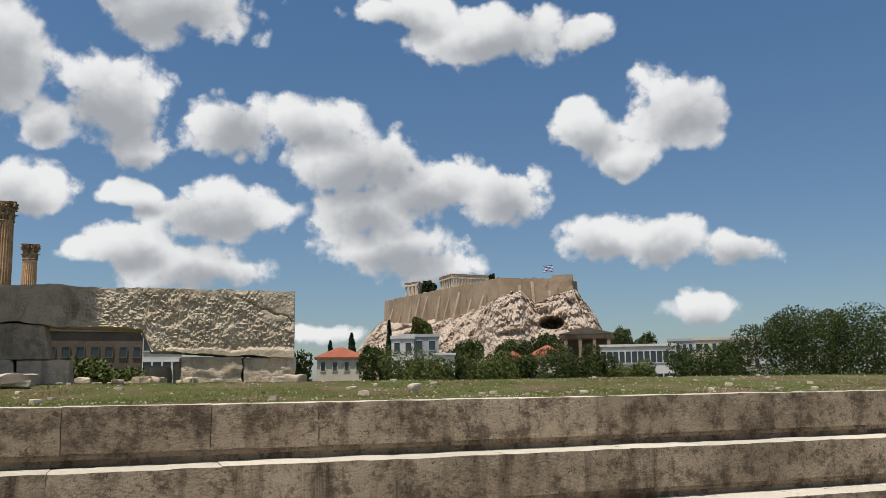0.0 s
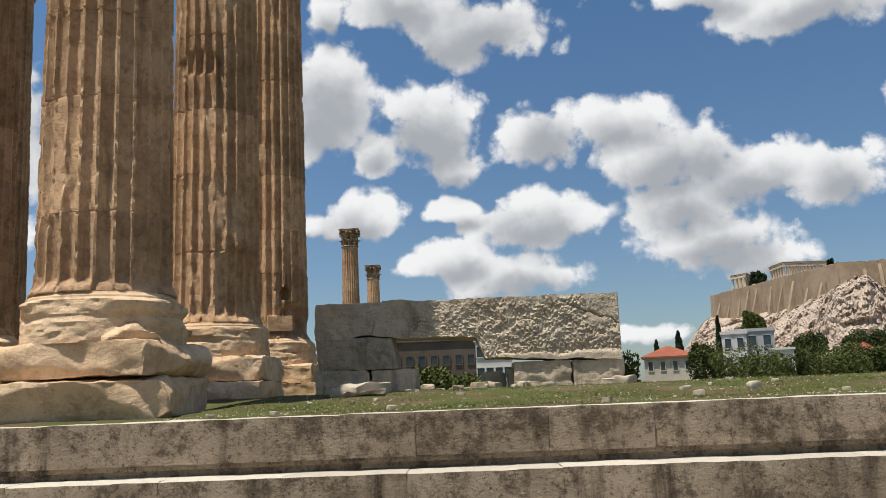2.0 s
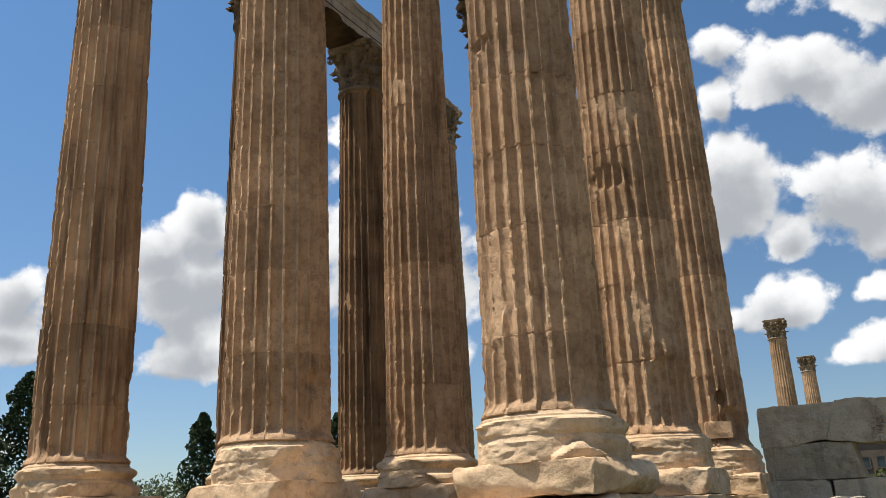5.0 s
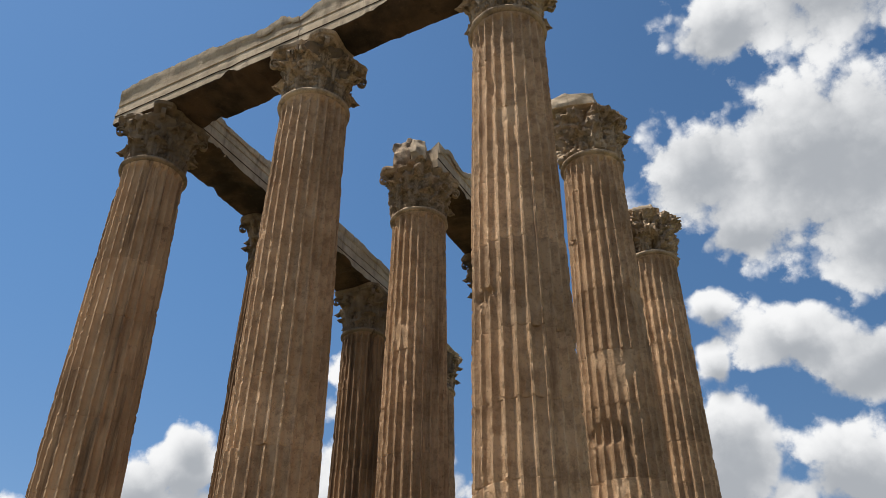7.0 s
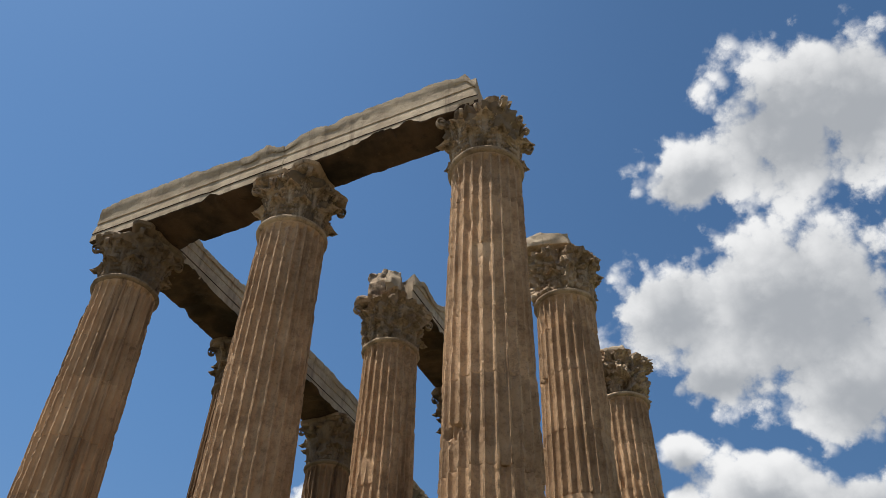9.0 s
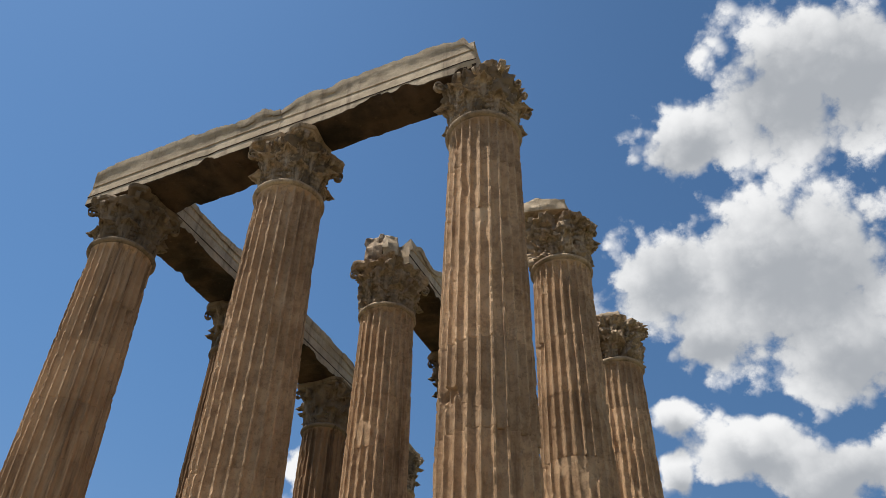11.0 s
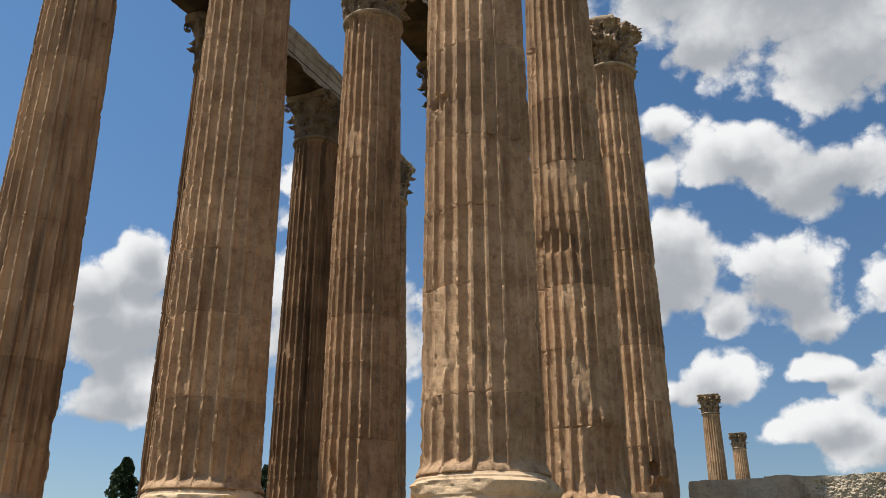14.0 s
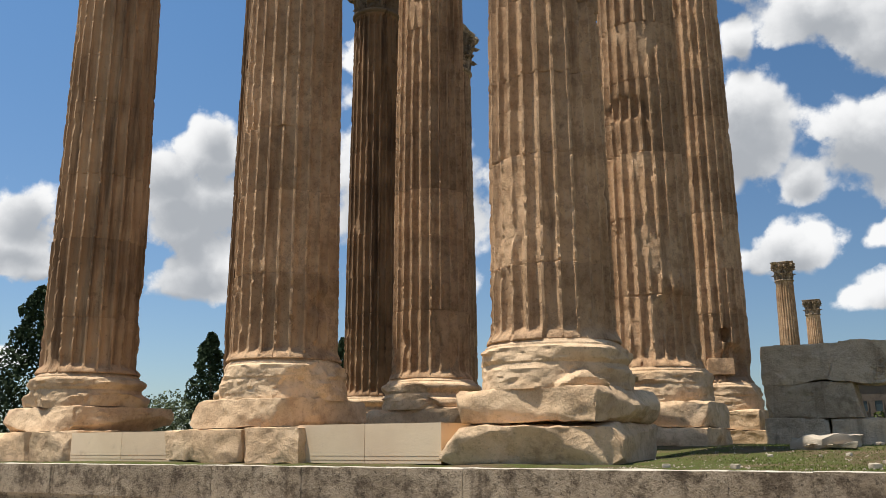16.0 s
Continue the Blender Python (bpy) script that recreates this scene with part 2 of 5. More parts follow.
SLAB = stone_mat("new_cut_marble", (0.70, 0.545, 0.375), (0.63, 0.475, 0.32), (0.50, 0.37, 0.245), (0.40, 0.31, 0.21), 0.15, False, 0.15)
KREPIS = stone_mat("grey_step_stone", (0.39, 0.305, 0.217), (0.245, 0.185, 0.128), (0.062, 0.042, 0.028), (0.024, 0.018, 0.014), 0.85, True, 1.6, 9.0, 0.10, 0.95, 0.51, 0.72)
RUBBLE = stone_mat("grey_block_stone", (0.64, 0.535, 0.405), (0.52, 0.42, 0.31), (0.22, 0.17, 0.12), (0.09, 0.075, 0.06), 0.45, True, 1.3, run_from=0.50, blotch=0.28)
ROUGH = stone_mat("hacked_stone", (0.62, 0.525, 0.40), (0.50, 0.41, 0.305), (0.30, 0.24, 0.175), (0.13, 0.11, 0.085), 0.35, False, 1.0, blotch=0.2)
# Crust colour that also carries the deep shade under the beams
SHADED_CRUST = stone_mat("shaded_black_crust", (0.11, 0.068, 0.042), (0.03, 0.022, 0.016), (0.018, 0.014, 0.011), (0.30, 0.19, 0.115), 0.5, False, 1.2)
PEBBLE = stone_mat("pale_rubble", (0.54, 0.46, 0.36), (0.42, 0.35, 0.265), (0.30, 0.25, 0.19), (0.15, 0.13, 0.10), 0.3, False, 0.6)


def far_mat(name, light, mid, stain, scale=0.05, rough=0.9, bump=0.0, streak=None):
    """Surfaces seen from hundreds of metres: large patches only."""
    m, t, bsdf, pos = new_mat(name)
    col = mix_node(t, ramp(t, noise_tex(t, pos, scale, 8, 0.65), 0.35, 0.65), light, mid)
    col = mix_node(t, ramp(t, noise_tex(t, pos, scale * 3.1, 8, 0.7, streak), 0.55, 0.70), col, stain)
    t.links.new(col, bsdf.inputs["Base Color"])
    bsdf.inputs["Roughness"].default_value = rough
    bsdf.inputs["Specular IOR Level"].default_value = 0.15
    if bump:
        bumped(t, bsdf, noise_tex(t, pos, scale * 5, 8, 0.7), bump, 0.3 / scale * 0.2)
    return m


ROCK = far_mat("limestone_cliff", (0.46, 0.375, 0.305), (0.36, 0.28, 0.22), (0.24, 0.155, 0.11), 0.11, 0.95, 0.9)
RAMPART = far_mat("rampart_masonry", (0.33, 0.25, 0.175), (0.245, 0.18, 0.122), (0.14, 0.10, 0.066), 0.08, 0.95, 0.4, (1, 1, 0.25))
BUTTRESS = far_mat("buttress_masonry", (0.36, 0.28, 0.20), (0.29, 0.22, 0.155), (0.19, 0.14, 0.095), 0.15)
TEMPLE = far_mat("far_temple_marble", (0.62, 0.51, 0.38), (0.53, 0.42, 0.30), (0.40, 0.30, 0.21), 0.2)
PLASTER = far_mat("white_plaster", (0.58, 0.56, 0.53), (0.50, 0.48, 0.45), (0.38, 0.37, 0.34), 0.3)
CREAM = far_mat("cream_plaster", (0.52, 0.46, 0.38), (0.45, 0.40, 0.32), (0.34, 0.30, 0.25), 0.3)
GREYWALL = far_mat("grey_concrete", (0.40, 0.40, 0.40), (0.33, 0.33, 0.34), (0.25, 0.25, 0.26), 0.3)
DARKWALL = far_mat("dark_brown_cladding", (0.13, 0.105, 0.085), (0.10, 0.08, 0.065), (0.07, 0.055, 0.045), 0.3)
REDROOF = far_mat("red_roof_tiles", (0.30, 0.10, 0.06), (0.24, 0.08, 0.05), (0.25, 0.08, 0.05), 0.5)
BARK = far_mat("bark", (0.16, 0.115, 0.08), (0.11, 0.08, 0.055), (0.07, 0.05, 0.035), 2.0)
EARTH_FAR = far_mat("dry_ground", (0.17, 0.15, 0.10), (0.135, 0.12, 0.075), (0.09, 0.09, 0.05), 0.05)
METAL = far_mat("painted_metal", (0.30, 0.31, 0.32), (0.25, 0.26, 0.27), (0.2, 0.2, 0.2), 1.0, 0.5)
WHITE_CLOTH = far_mat("white_cloth", (0.8, 0.8, 0.8), (0.74, 0.75, 0.77), (0.7, 0.7, 0.72), 1.0)
BLUE_CLOTH = far_mat("blue_cloth", (0.05, 0.11, 0.38), (0.045, 0.10, 0.33), (0.04, 0.08, 0.28), 1.0)


def glass_mat():
    m, t, bsdf, pos = new_mat("window_glass")
    bsdf.inputs["Base Color"].default_value = (0.03, 0.045, 0.055, 1)
    bsdf.inputs["Roughness"].default_value = 0.08
    return m


GLASS = glass_mat()


def leaf_mat(name, a, b):
    m, t, bsdf, pos = new_mat(name)
    g = t.nodes.new("ShaderNodeNewGeometry")
    n = ramp(t, noise_tex(t, pos, 0.35, 4, 0.6), 0.3, 0.7)
    col = mix_node(t, chain(t, "MULTIPLY_ADD", n, 0.5, chain(t, "MULTIPLY", g.outputs["Random Per Island"], 0.5)), a, b)
    t.links.new(col, bsdf.inputs["Base Color"])
    bsdf.inputs["Roughness"].default_value = 0.75
    bsdf.inputs["Specular IOR Level"].default_value = 0.15
    return m


CYPRESS = leaf_mat("cypress_leaves", (0.022, 0.038, 0.016), (0.045, 0.065, 0.028))
PINE = leaf_mat("pine_leaves", (0.028, 0.042, 0.011), (0.066, 0.082, 0.022))
OLIVE = leaf_mat("olive_leaves", (0.085, 0.11, 0.055), (0.14, 0.16, 0.085))
BUSH = leaf_mat("bush_leaves", (0.055, 0.072, 0.018), (0.11, 0.125, 0.036))
GRASS = leaf_mat("grass_blades", (0.06, 0.10, 0.016), (0.16, 0.175, 0.045))


def soil_mat():
    m, t, bsdf, pos = new_mat("grassy_soil")
    soil = mix_node(t, ramp(t, noise_tex(t, pos, 1.1, 7, 0.65), 0.35, 0.65), (0.17, 0.12, 0.072), (0.11, 0.078, 0.046))
    crumbs = ramp(t, noise_tex(t, pos, 28, 5, 0.7), 0.60, 0.68)
    soil = mix_node(t, chain(t, "MULTIPLY", crumbs, 0.45), soil, (0.36, 0.30, 0.22))
    green = ramp(t, noise_tex(t, pos, 0.55, 7, 0.7), 0.39, 0.56)
    blades = ramp(t, noise_tex(t, pos, 45, 3, 0.7), 0.35, 0.6)
    col = mix_node(t, chain(t, "MULTIPLY", green, blades), soil, (0.085, 0.125, 0.022))
    t.links.new(col, bsdf.inputs["Base Color"])
    bsdf.inputs["Roughness"].default_value = 0.95
    bsdf.inputs["Specular IOR Level"].default_value = 0.1
    bumped(t, bsdf, noise_tex(t, pos, 22, 7, 0.75), 1.0, 0.05)
    return m


SOIL = soil_mat()

# ---- building helpers ----


def vnoise(P, seed=0):
    """Smooth value noise in -1..1 at the points P (n, 3)."""
    P = np.asarray(P, float)
    I = np.floor(P).astype(np.int64)
    f = P - I
    u = f * f * (3 - 2 * f)
    out = np.zeros(len(P))
    for dx in (0, 1):
        for dy in (0, 1):
            for dz in (0, 1):
                k = (I[:, 0] + dx) * 374761393 + (I[:, 1] + dy) * 668265263 + (I[:, 2] + dz) * 1440662683 + seed * 974634777
                k = k & 0xFFFFFFFF
                k = ((k ^ (k >> 13)) * 1274126177) & 0xFFFFFFFF
                k = ((k ^ (k >> 15)) * 739981 + 12345) & 0xFFFFFFFF
                v = ((k ^ (k >> 16)) & 0xFFFFFF) / 0xFFFFFF
                w = (u[:, 0] if dx else 1 - u[:, 0]) * (u[:, 1] if dy else 1 - u[:, 1]) * (u[:, 2] if dz else 1 - u[:, 2])
                out += w * v
    return out * 2 - 1


def fbm(P, octaves=4, seed=0, gain=0.5):
    P = np.asarray(P, float)
    a, s, out = 1.0, 1.0, np.zeros(len(P))
    for k in range(octaves):
        out += a * vnoise(P * s + 17.3 * k, seed + k)
        a *= gain
        s *= 2.03
    return out


def mesh_of(name, verts, faces, material, angle=40):
    me = bpy.data.meshes.new(name)
    me.from_pydata([tuple(v) for v in verts], [], [tuple(f) for f in faces])
    me.materials.append(material)
    me.validate()
    if angle:
        bm = bmesh.new()
        bm.from_mesh(me)
        bmesh.ops.recalc_face_normals(bm, faces=bm.faces)
        bm.to_mesh(me)
        bm.free()
        me.shade_smooth()
        me.set_sharp_from_angle(angle=radians(angle))
    me.update()
    return me


def part(name, mesh, parent, label="", m=None):
    ob = new(name, mesh)
    ob.parent = parent
    if m is not None:
        ob.matrix_basis = m
    if label:
        ob["label"] = label
    return ob


def thing(name, label, category, m, group="", kind="", mesh=None):
    ob = new(name, mesh)
    ob.matrix_basis = m
    return tagged(ob, label, category, group, kind)


def grid_faces(n, m, wrap=False):
    """Faces of a grid of n rows and m columns, the columns closed into a ring or not."""
    i = np.arange(n - 1)[:, None]
    j = np.arange(m if wrap else m - 1)[None, :]
    a, b = i * m + j, i * m + (j + 1) % m
    return np.stack([a + 0 * b, b + 0 * a, b + m, a + m], -1).reshape(-1, 4).tolist()


def ring_solid(rings):
    """A closed solid from rings of points, bottom to top (n, m, 3), with caps."""
    rings = np.asarray(rings, float)
    n, m = rings.shape[:2]
    V = rings.reshape(-1, 3).tolist()
    F = grid_faces(n, m, True)
    V += [rings[0].mean(0).tolist(), rings[-1].mean(0).tolist()]
    c0, c1 = n * m, n * m + 1
    F += [(c0, (j + 1) % m, j) for j in range(m)]
    F += [(c1, (n - 1) * m + j, (n - 1) * m + (j + 1) % m) for j in range(m)]
    return V, F


def box_grid(nx, ny, nz):
    """Points in -1..1 on a box cut into small faces, and those faces."""
    index, V, F = {}, [], []

    def vid(p):
        if p not in index:
            index[p] = len(V)
            V.append([2 * p[0] / nx - 1, 2 * p[1] / ny - 1, 2 * p[2] / nz - 1])
        return index[p]
    for a, b, fix, top in ((0, 1, 2, nz), (1, 2, 0, nx), (2, 0, 1, ny)):
        size = (nx, ny, nz)
        for side in (0, top):
            for i in range(size[a]):
                for j in range(size[b]):
                    quad = []
                    for di, dj in ((0, 0), (1, 0), (1, 1), (0, 1)):
                        p = [0, 0, 0]
                        p[a], p[b], p[fix] = i + di, j + dj, side
                        quad.append(vid(tuple(p)))
                    F.append(quad if side else quad[::-1])
    return np.array(V, float), F


def chipped(P, half, seed, count, deep):
    """Break flakes off the corners and edges: points past a fracture plane fall back on to it."""
    rng = np.random.RandomState(seed + 900)
    for _ in range(count):
        n = rng.normal(size=3) * np.array((1, 1, 0.8))
        n[rng.randint(3)] *= 0.15
        n /= np.linalg.norm(n)
        far_out = np.abs(n) @ half
        cut = far_out * (1 - deep * rng.uniform(0.25, 1.0))
        wob = 0.06 * half.min() * fbm(P * 2.6 / half.min() * 0.5 + seed, 4, seed)
        P = P - n * np.maximum(0, P @ n - cut + wob)[:, None]
    return P


def rough_box(sx, sy, sz, seed=0, wear=0.04, edge=0.06, cells=0.16, freq=1.6, most=26, hack=0.0, chips=0, deep=0.12):
    """A worn stone block, its base centre at the origin: rounded and chipped edges, uneven faces. Returns points and faces."""
    n = [max(3, min(most, round(s / cells))) for s in (sx, sy, sz)]
    V, F = box_grid(*n)
    half = np.array((sx, sy, sz)) / 2
    P = V * half
    e = min(edge, half.min() * 0.9)
    chip = np.clip(fbm(P * freq + seed * 7.7, 3, seed) + 0.15, 0, 1) * 1.8
    rr = (e * (0.35 + chip))[:, None]
    rr = np.minimum(rr, half.min() * 0.95)
    q = np.clip(P, -(half - rr), half - rr)
    d = P - q
    ln = np.linalg.norm(d, axis=1, keepdims=True)
    P = np.where(ln > 1e-6, q + d / np.maximum(ln, 1e-6) * np.minimum(ln, rr), P)
    nrm = V / np.maximum(np.linalg.norm(V ** 5, axis=1, keepdims=True), 1e-6) ** 0.2
    nrm = np.sign(V) * np.abs(V) ** 6
    nrm /= np.maximum(np.linalg.norm(nrm, axis=1, keepdims=True), 1e-6)
    if chips:
        P = chipped(P, half, seed, chips, deep)
    rel = fbm(P * freq * 1.3 + seed * 3.1, 4, seed + 5)
    seams = 0.28 - np.abs(fbm(P * freq * 2.1 + seed * 1.9, 4, seed + 11, 0.55))
    P = P + nrm * ((rel + 1.3 * seams) * wear)[:, None]
    if hack:
        P = P - nrm * (hack * np.abs(fbm(P * 5.0 + seed, 2, seed + 9)))[:, None]
    P[:, 2] = np.maximum(P[:, 2], -half[2]) + half[2]
    return P, F


def plain_box(sx, sy, sz, at=(0, 0, 0)):
    """A plain box, its base centre at the given place."""
    V = [(at[0] + a * sx / 2, at[1] + b * sy / 2, at[2] + c * sz) for c in (0, 1) for a, b in ((-1, -1), (1, -1), (1, 1), (-1, 1))]
    F = [(3, 2, 1, 0), (4, 5, 6, 7), (0, 1, 5, 4), (1, 2, 6, 5), (2, 3, 7, 6), (3, 0, 4, 7)]
    return V, F


def joined(pieces):
    V, F = [], []
    for v, f in pieces:
        k = len(V)
        V += [tuple(p) for p in v]
        F += [tuple(i + k for i in q) for q in f]
    return V, F


def moved(piece, m):
    v, f = piece
    return [tuple(m @ Vector(p)) for p in v], f

# ---- ground, platform and steps ----


def step01(v, a, b):
    t = np.clip((v - a) / (b - a), 0, 1)
    return t * t * (3 - 2 * t)


def platform_z(x, y):
    """Height of the trodden earth on the temple platform."""
    x, y = np.asarray(x, float), np.asarray(y, float)
    open_side = step01(x, 0.8, 2.2)
    rise = open_side * (0.01 + 0.22 * step01(y, -1.8, 2.6)) + (1 - open_side) * (0.01 + 0.24 * step01(y, 0.8, 4.5))
    P = np.stack([x.ravel() * 0.7, y.ravel() * 0.7, 0 * x.ravel()], 1)
    bumps = (fbm(P, 3, 3) * 0.018 + fbm(P * 6, 3, 8) * 0.012).reshape(x.shape)
    return rise + bumps * step01(y, -2.3, -1.6) - 0.05 * (1 - step01(y, -2.2, -2.0))


def spread(a, b, fine_a, fine_b, fine, coarse):
    out, v = [a], a
    while v < b:
        v += fine if fine_a <= v <= fine_b else max(fine, min(coarse, 0.18 * max(fine_a - v, v - fine_b) + fine))
        out.append(v)
    return np.array(out)


gx, gy = spread(-40, 70, -4, 22, 0.16, 6), spread(-2.16, 130, -2.4, 9, 0.13, 8)
GX, GY = np.meshgrid(gx, gy)
GZ = platform_z(GX, GY)
platform = thing("platform_earth", "trodden brown earth with thin green grass and pale crumbs", "ground", Matrix(), kind="structure",
                 mesh=mesh_of("platform_earth", np.stack([GX, GY, GZ], -1).reshape(-1, 3), grid_faces(len(gy), len(gx)), SOIL, 0))
platform.data.shade_smooth()

gx, gy = spread(-3500, 3500, -60, 60, 8, 300), spread(-3500, 4500, -60, 60, 8, 300)
GX, GY = np.meshgrid(gx, gy)
GZ = -1.32 + 0 * GX - 0.6 * step01(np.hypot(GX, GY), 130, 300)
inside = (GX > -39) & (GX < 69) & (GY > -1) & (GY < 128)
GZ = np.where(inside, -1.6, GZ)
ground = thing("ground", "dry earth with patches of grass", "ground", Matrix(), kind="structure",
               mesh=mesh_of("ground", np.stack([GX, GY, GZ], -1).reshape(-1, 3), grid_faces(len(gy), len(gx)), EARTH_FAR, 0))

# ---- columns ----
SHAFT0, SHAFT1, CAP0, CAP1 = 1.78, 15.20, 15.37, 17.05
FLUTES = 24


def shaft_r(z):
    s = np.clip((z - SHAFT0) / (SHAFT1 - SHAFT0), 0, 1)
    return 0.955 - 0.155 * s ** 1.35


def drum_mesh(z0, z1, seed, wear, first, last, mat, fine=0.065, bites=()):
    """One fluted drum, worn by weather, its joints a little drawn in."""
    us = np.array([0.0, 0.075, 0.13, 0.27, 0.5, 0.73, 0.87, 0.925])
    deep = np.sqrt(np.clip(1 - ((us - 0.5) / 0.425) ** 2, 0, 1)) * (np.abs(us - 0.5) < 0.42)
    ridge = np.array([1.0, 1.0, 0.45, 0.1, 0.0, 0.1, 0.45, 1.0])
    th = np.concatenate([(k + us) for k in range(FLUTES)]) * 2 * math.pi / FLUTES
    D, E = np.tile(deep, FLUTES), np.tile(ridge, FLUTES)
    n = max(5, round((z1 - z0) / fine))
    zs = np.concatenate([[z0, z0 + 0.015], np.linspace(z0 + 0.05, z1 - 0.05, n), [z1 - 0.015, z1]])
    Z, T = np.meshgrid(zs, th, indexing="ij")
    c, s = np.cos(T), np.sin(T)
    Q = np.stack([c * 1.1, s * 1.1, Z * 0.55], -1).reshape(-1, 3)
    broad = fbm(Q + seed * 5.1, 4, seed).reshape(Z.shape)
    chips = fbm(np.stack([c * 8.0, s * 8.0, Z * 6.5], -1).reshape(-1, 3) + seed, 3, seed + 3).reshape(Z.shape)
    low = 1.0 + 0.55 * np.clip((5.0 - Z) / 3.5, 0, 1)
    gone = np.clip((broad * low - 0.74 + wear) * 3.2, 0, 1)
    R = shaft_r(Z)
    depth = 0.115 * (R / 0.94)
    if first:
        depth = depth * step01(Z, z0 + 0.05, z0 + 0.22)
        R = R + 0.07 * (1 - step01(Z, z0, z0 + 0.2))
    if last:
        depth = depth * (1 - step01(Z, z1 - 0.16, z1 - 0.03))
    R = R - D * depth * (1 - gone * 0.85) - gone * 0.055
    nicks = fbm(np.stack([c * 15.0, s * 15.0, Z * 11.0], -1).reshape(-1, 3) + seed * 2.7, 2, seed + 9).reshape(Z.shape)
    R = R - E * (np.clip(chips * low - 0.36, 0, 1) * 0.05 + np.clip(nicks * low - 0.2, 0, 1) * 0.032) + broad * 0.004 + chips * 0.0015
    for ang, zz, wd, ht, dp in bites:
        off = (T - radians(ang) + math.pi) % (2 * math.pi) - math.pi
        R = R - dp * np.clip(1.6 - 1.6 * np.hypot(off * 0.95 / wd, (Z - zz) / ht) ** 4, 0, 1)
    hole = np.clip(fbm(np.stack([c * 1.7, s * 1.7, Z * 1.3], -1).reshape(-1, 3) + seed * 9.1, 2, seed + 7).reshape(Z.shape) - 0.66, 0, 1)
    R = R - hole * 0.14 * low
    R[[0, -1]] -= 0.012
    V, F = ring_solid(np.stack([R * c, R * s, Z], -1))
    return mesh_of("drum", V, F, mat, 32)


def base_mesh(seed, wear):
    """Attic base: two worn tori with a hollow between."""
    prof = [(1.06, 1.30), (1.12, 1.345), (1.20, 1.36), (1.29, 1.32), (1.33, 1.22), (1.37, 1.15), (1.44, 1.12), (1.49, 1.16), (1.535, 1.21),
            (1.60, 1.22), (1.66, 1.18), (1.685, 1.07), (1.73, 1.06), (1.755, 1.02), (1.785, 1.00)]
    m = 180
    zs = np.linspace(1.06, 1.785, 26)
    rs = np.interp(zs, [z for z, _ in prof], [r for _, r in prof])
    th = np.linspace(0, 2 * math.pi, m, endpoint=False)
    rings = []
    for z, r in zip(zs, rs):
        P = np.stack([np.cos(th) * 1.3, np.sin(th) * 1.3, 0 * th + z * 2.6], 1)
        d = fbm(P * 1.2 + seed * 3.3, 4, seed)
        hi = fbm(P * 5.0 + seed, 3, seed + 2)
        broken = step01(fbm(P * np.array((0.8, 0.8, 0.7)) + seed * 1.7, 3, seed + 4) + wear * 1.5, 0.22, 0.34)
        ledge = 1.13 - 0.025 * np.abs(hi) + 0.045 * d + 0.09 * (1.8 - z)
        rr = r * (1 - broken) + np.minimum(r, ledge) * broken + 0.008 * hi + 0.012 * d
        rings.append(np.stack([rr * np.cos(th), rr * np.sin(th), 0 * th + z], 1))
    V, F = ring_solid(rings)
    P = np.array(V, float)
    rng = np.random.RandomState(seed + 60)
    for _ in range(round(5 + 16 * wear)):
        a, e = rng.uniform(0, 2 * math.pi), rng.uniform(-0.2, 0.9)
        nv = np.array((math.cos(a) * math.cos(e), math.sin(a) * math.cos(e), math.sin(e)))
        q = P - np.array((0, 0, rng.uniform(1.15, 1.6)))
        P = P - nv * np.maximum(0, q @ nv - rng.uniform(1.06, 1.24) + 0.07 * fbm(P * 3 + seed, 4, seed))[:, None]
    P[:, 2] = np.clip(P[:, 2], 1.05, 1.80)
    return mesh_of("base", P, F, PLINTH, 28)


def leaf_mesh(width, height, out, mat=None):
    """One acanthus leaf with frilled lobes and deep veins, standing on the bell at the origin and curling outwards (+x)."""
    n, m = 29, 19
    V = np.zeros((2, n, m, 3))
    for i in range(n):
        s = i / (n - 1)
        saw = (s * 5.0) % 1.0
        lobes = 1 - 0.42 * saw ** 1.5
        w = width * (0.66 + 0.46 * math.sin(min(1, s * 1.15) * math.pi * 0.72)) * lobes * (1 - 0.70 * max(0, s - 0.72) / 0.28)
        curl = max(0, s - 0.52) / 0.48
        x = 0.03 + out * (0.20 * s + 0.80 * curl ** 1.5)
        z = height * (s - 0.30 * curl ** 2.6)
        for j in range(m):
            t = 2 * j / (m - 1) - 1
            vein = 0.028 * math.cos((abs(t) * 3.2 - s * 5.0) * 2 * math.pi) * min(1, abs(t) * 4)
            rib = 0.06 * (1 - abs(t)) ** 2 + vein
            V[0, i, j] = (x + rib - 0.07 * t * t, t * w / 2, z + 0.05 * abs(t) * (1 - curl) - 0.06 * t * t * curl * height)
            V[1, i, j] = (V[0, i, j, 0] - 0.05 - max(0, rib) * 0.5, t * w / 2 * 0.92, V[0, i, j, 2] - 0.02)
    a, b = V[0].reshape(-1, 3), V[1].reshape(-1, 3)
    F = grid_faces(n, m) + [tuple(k + n * m for k in f[::-1]) for f in grid_faces(n, m)]
    rim = [j for j in range(m)] + [i * m + m - 1 for i in range(1, n)] + [(n - 1) * m + j for j in range(m - 2, -1, -1)] + [i * m for i in range(n - 2, 0, -1)]
    F += [(rim[k], rim[(k + 1) % len(rim)], rim[(k + 1) % len(rim)] + n * m, rim[k] + n * m) for k in range(len(rim))]
    return mesh_of("leaf", np.concatenate([a, b]), F, mat or CAPITAL, 35)


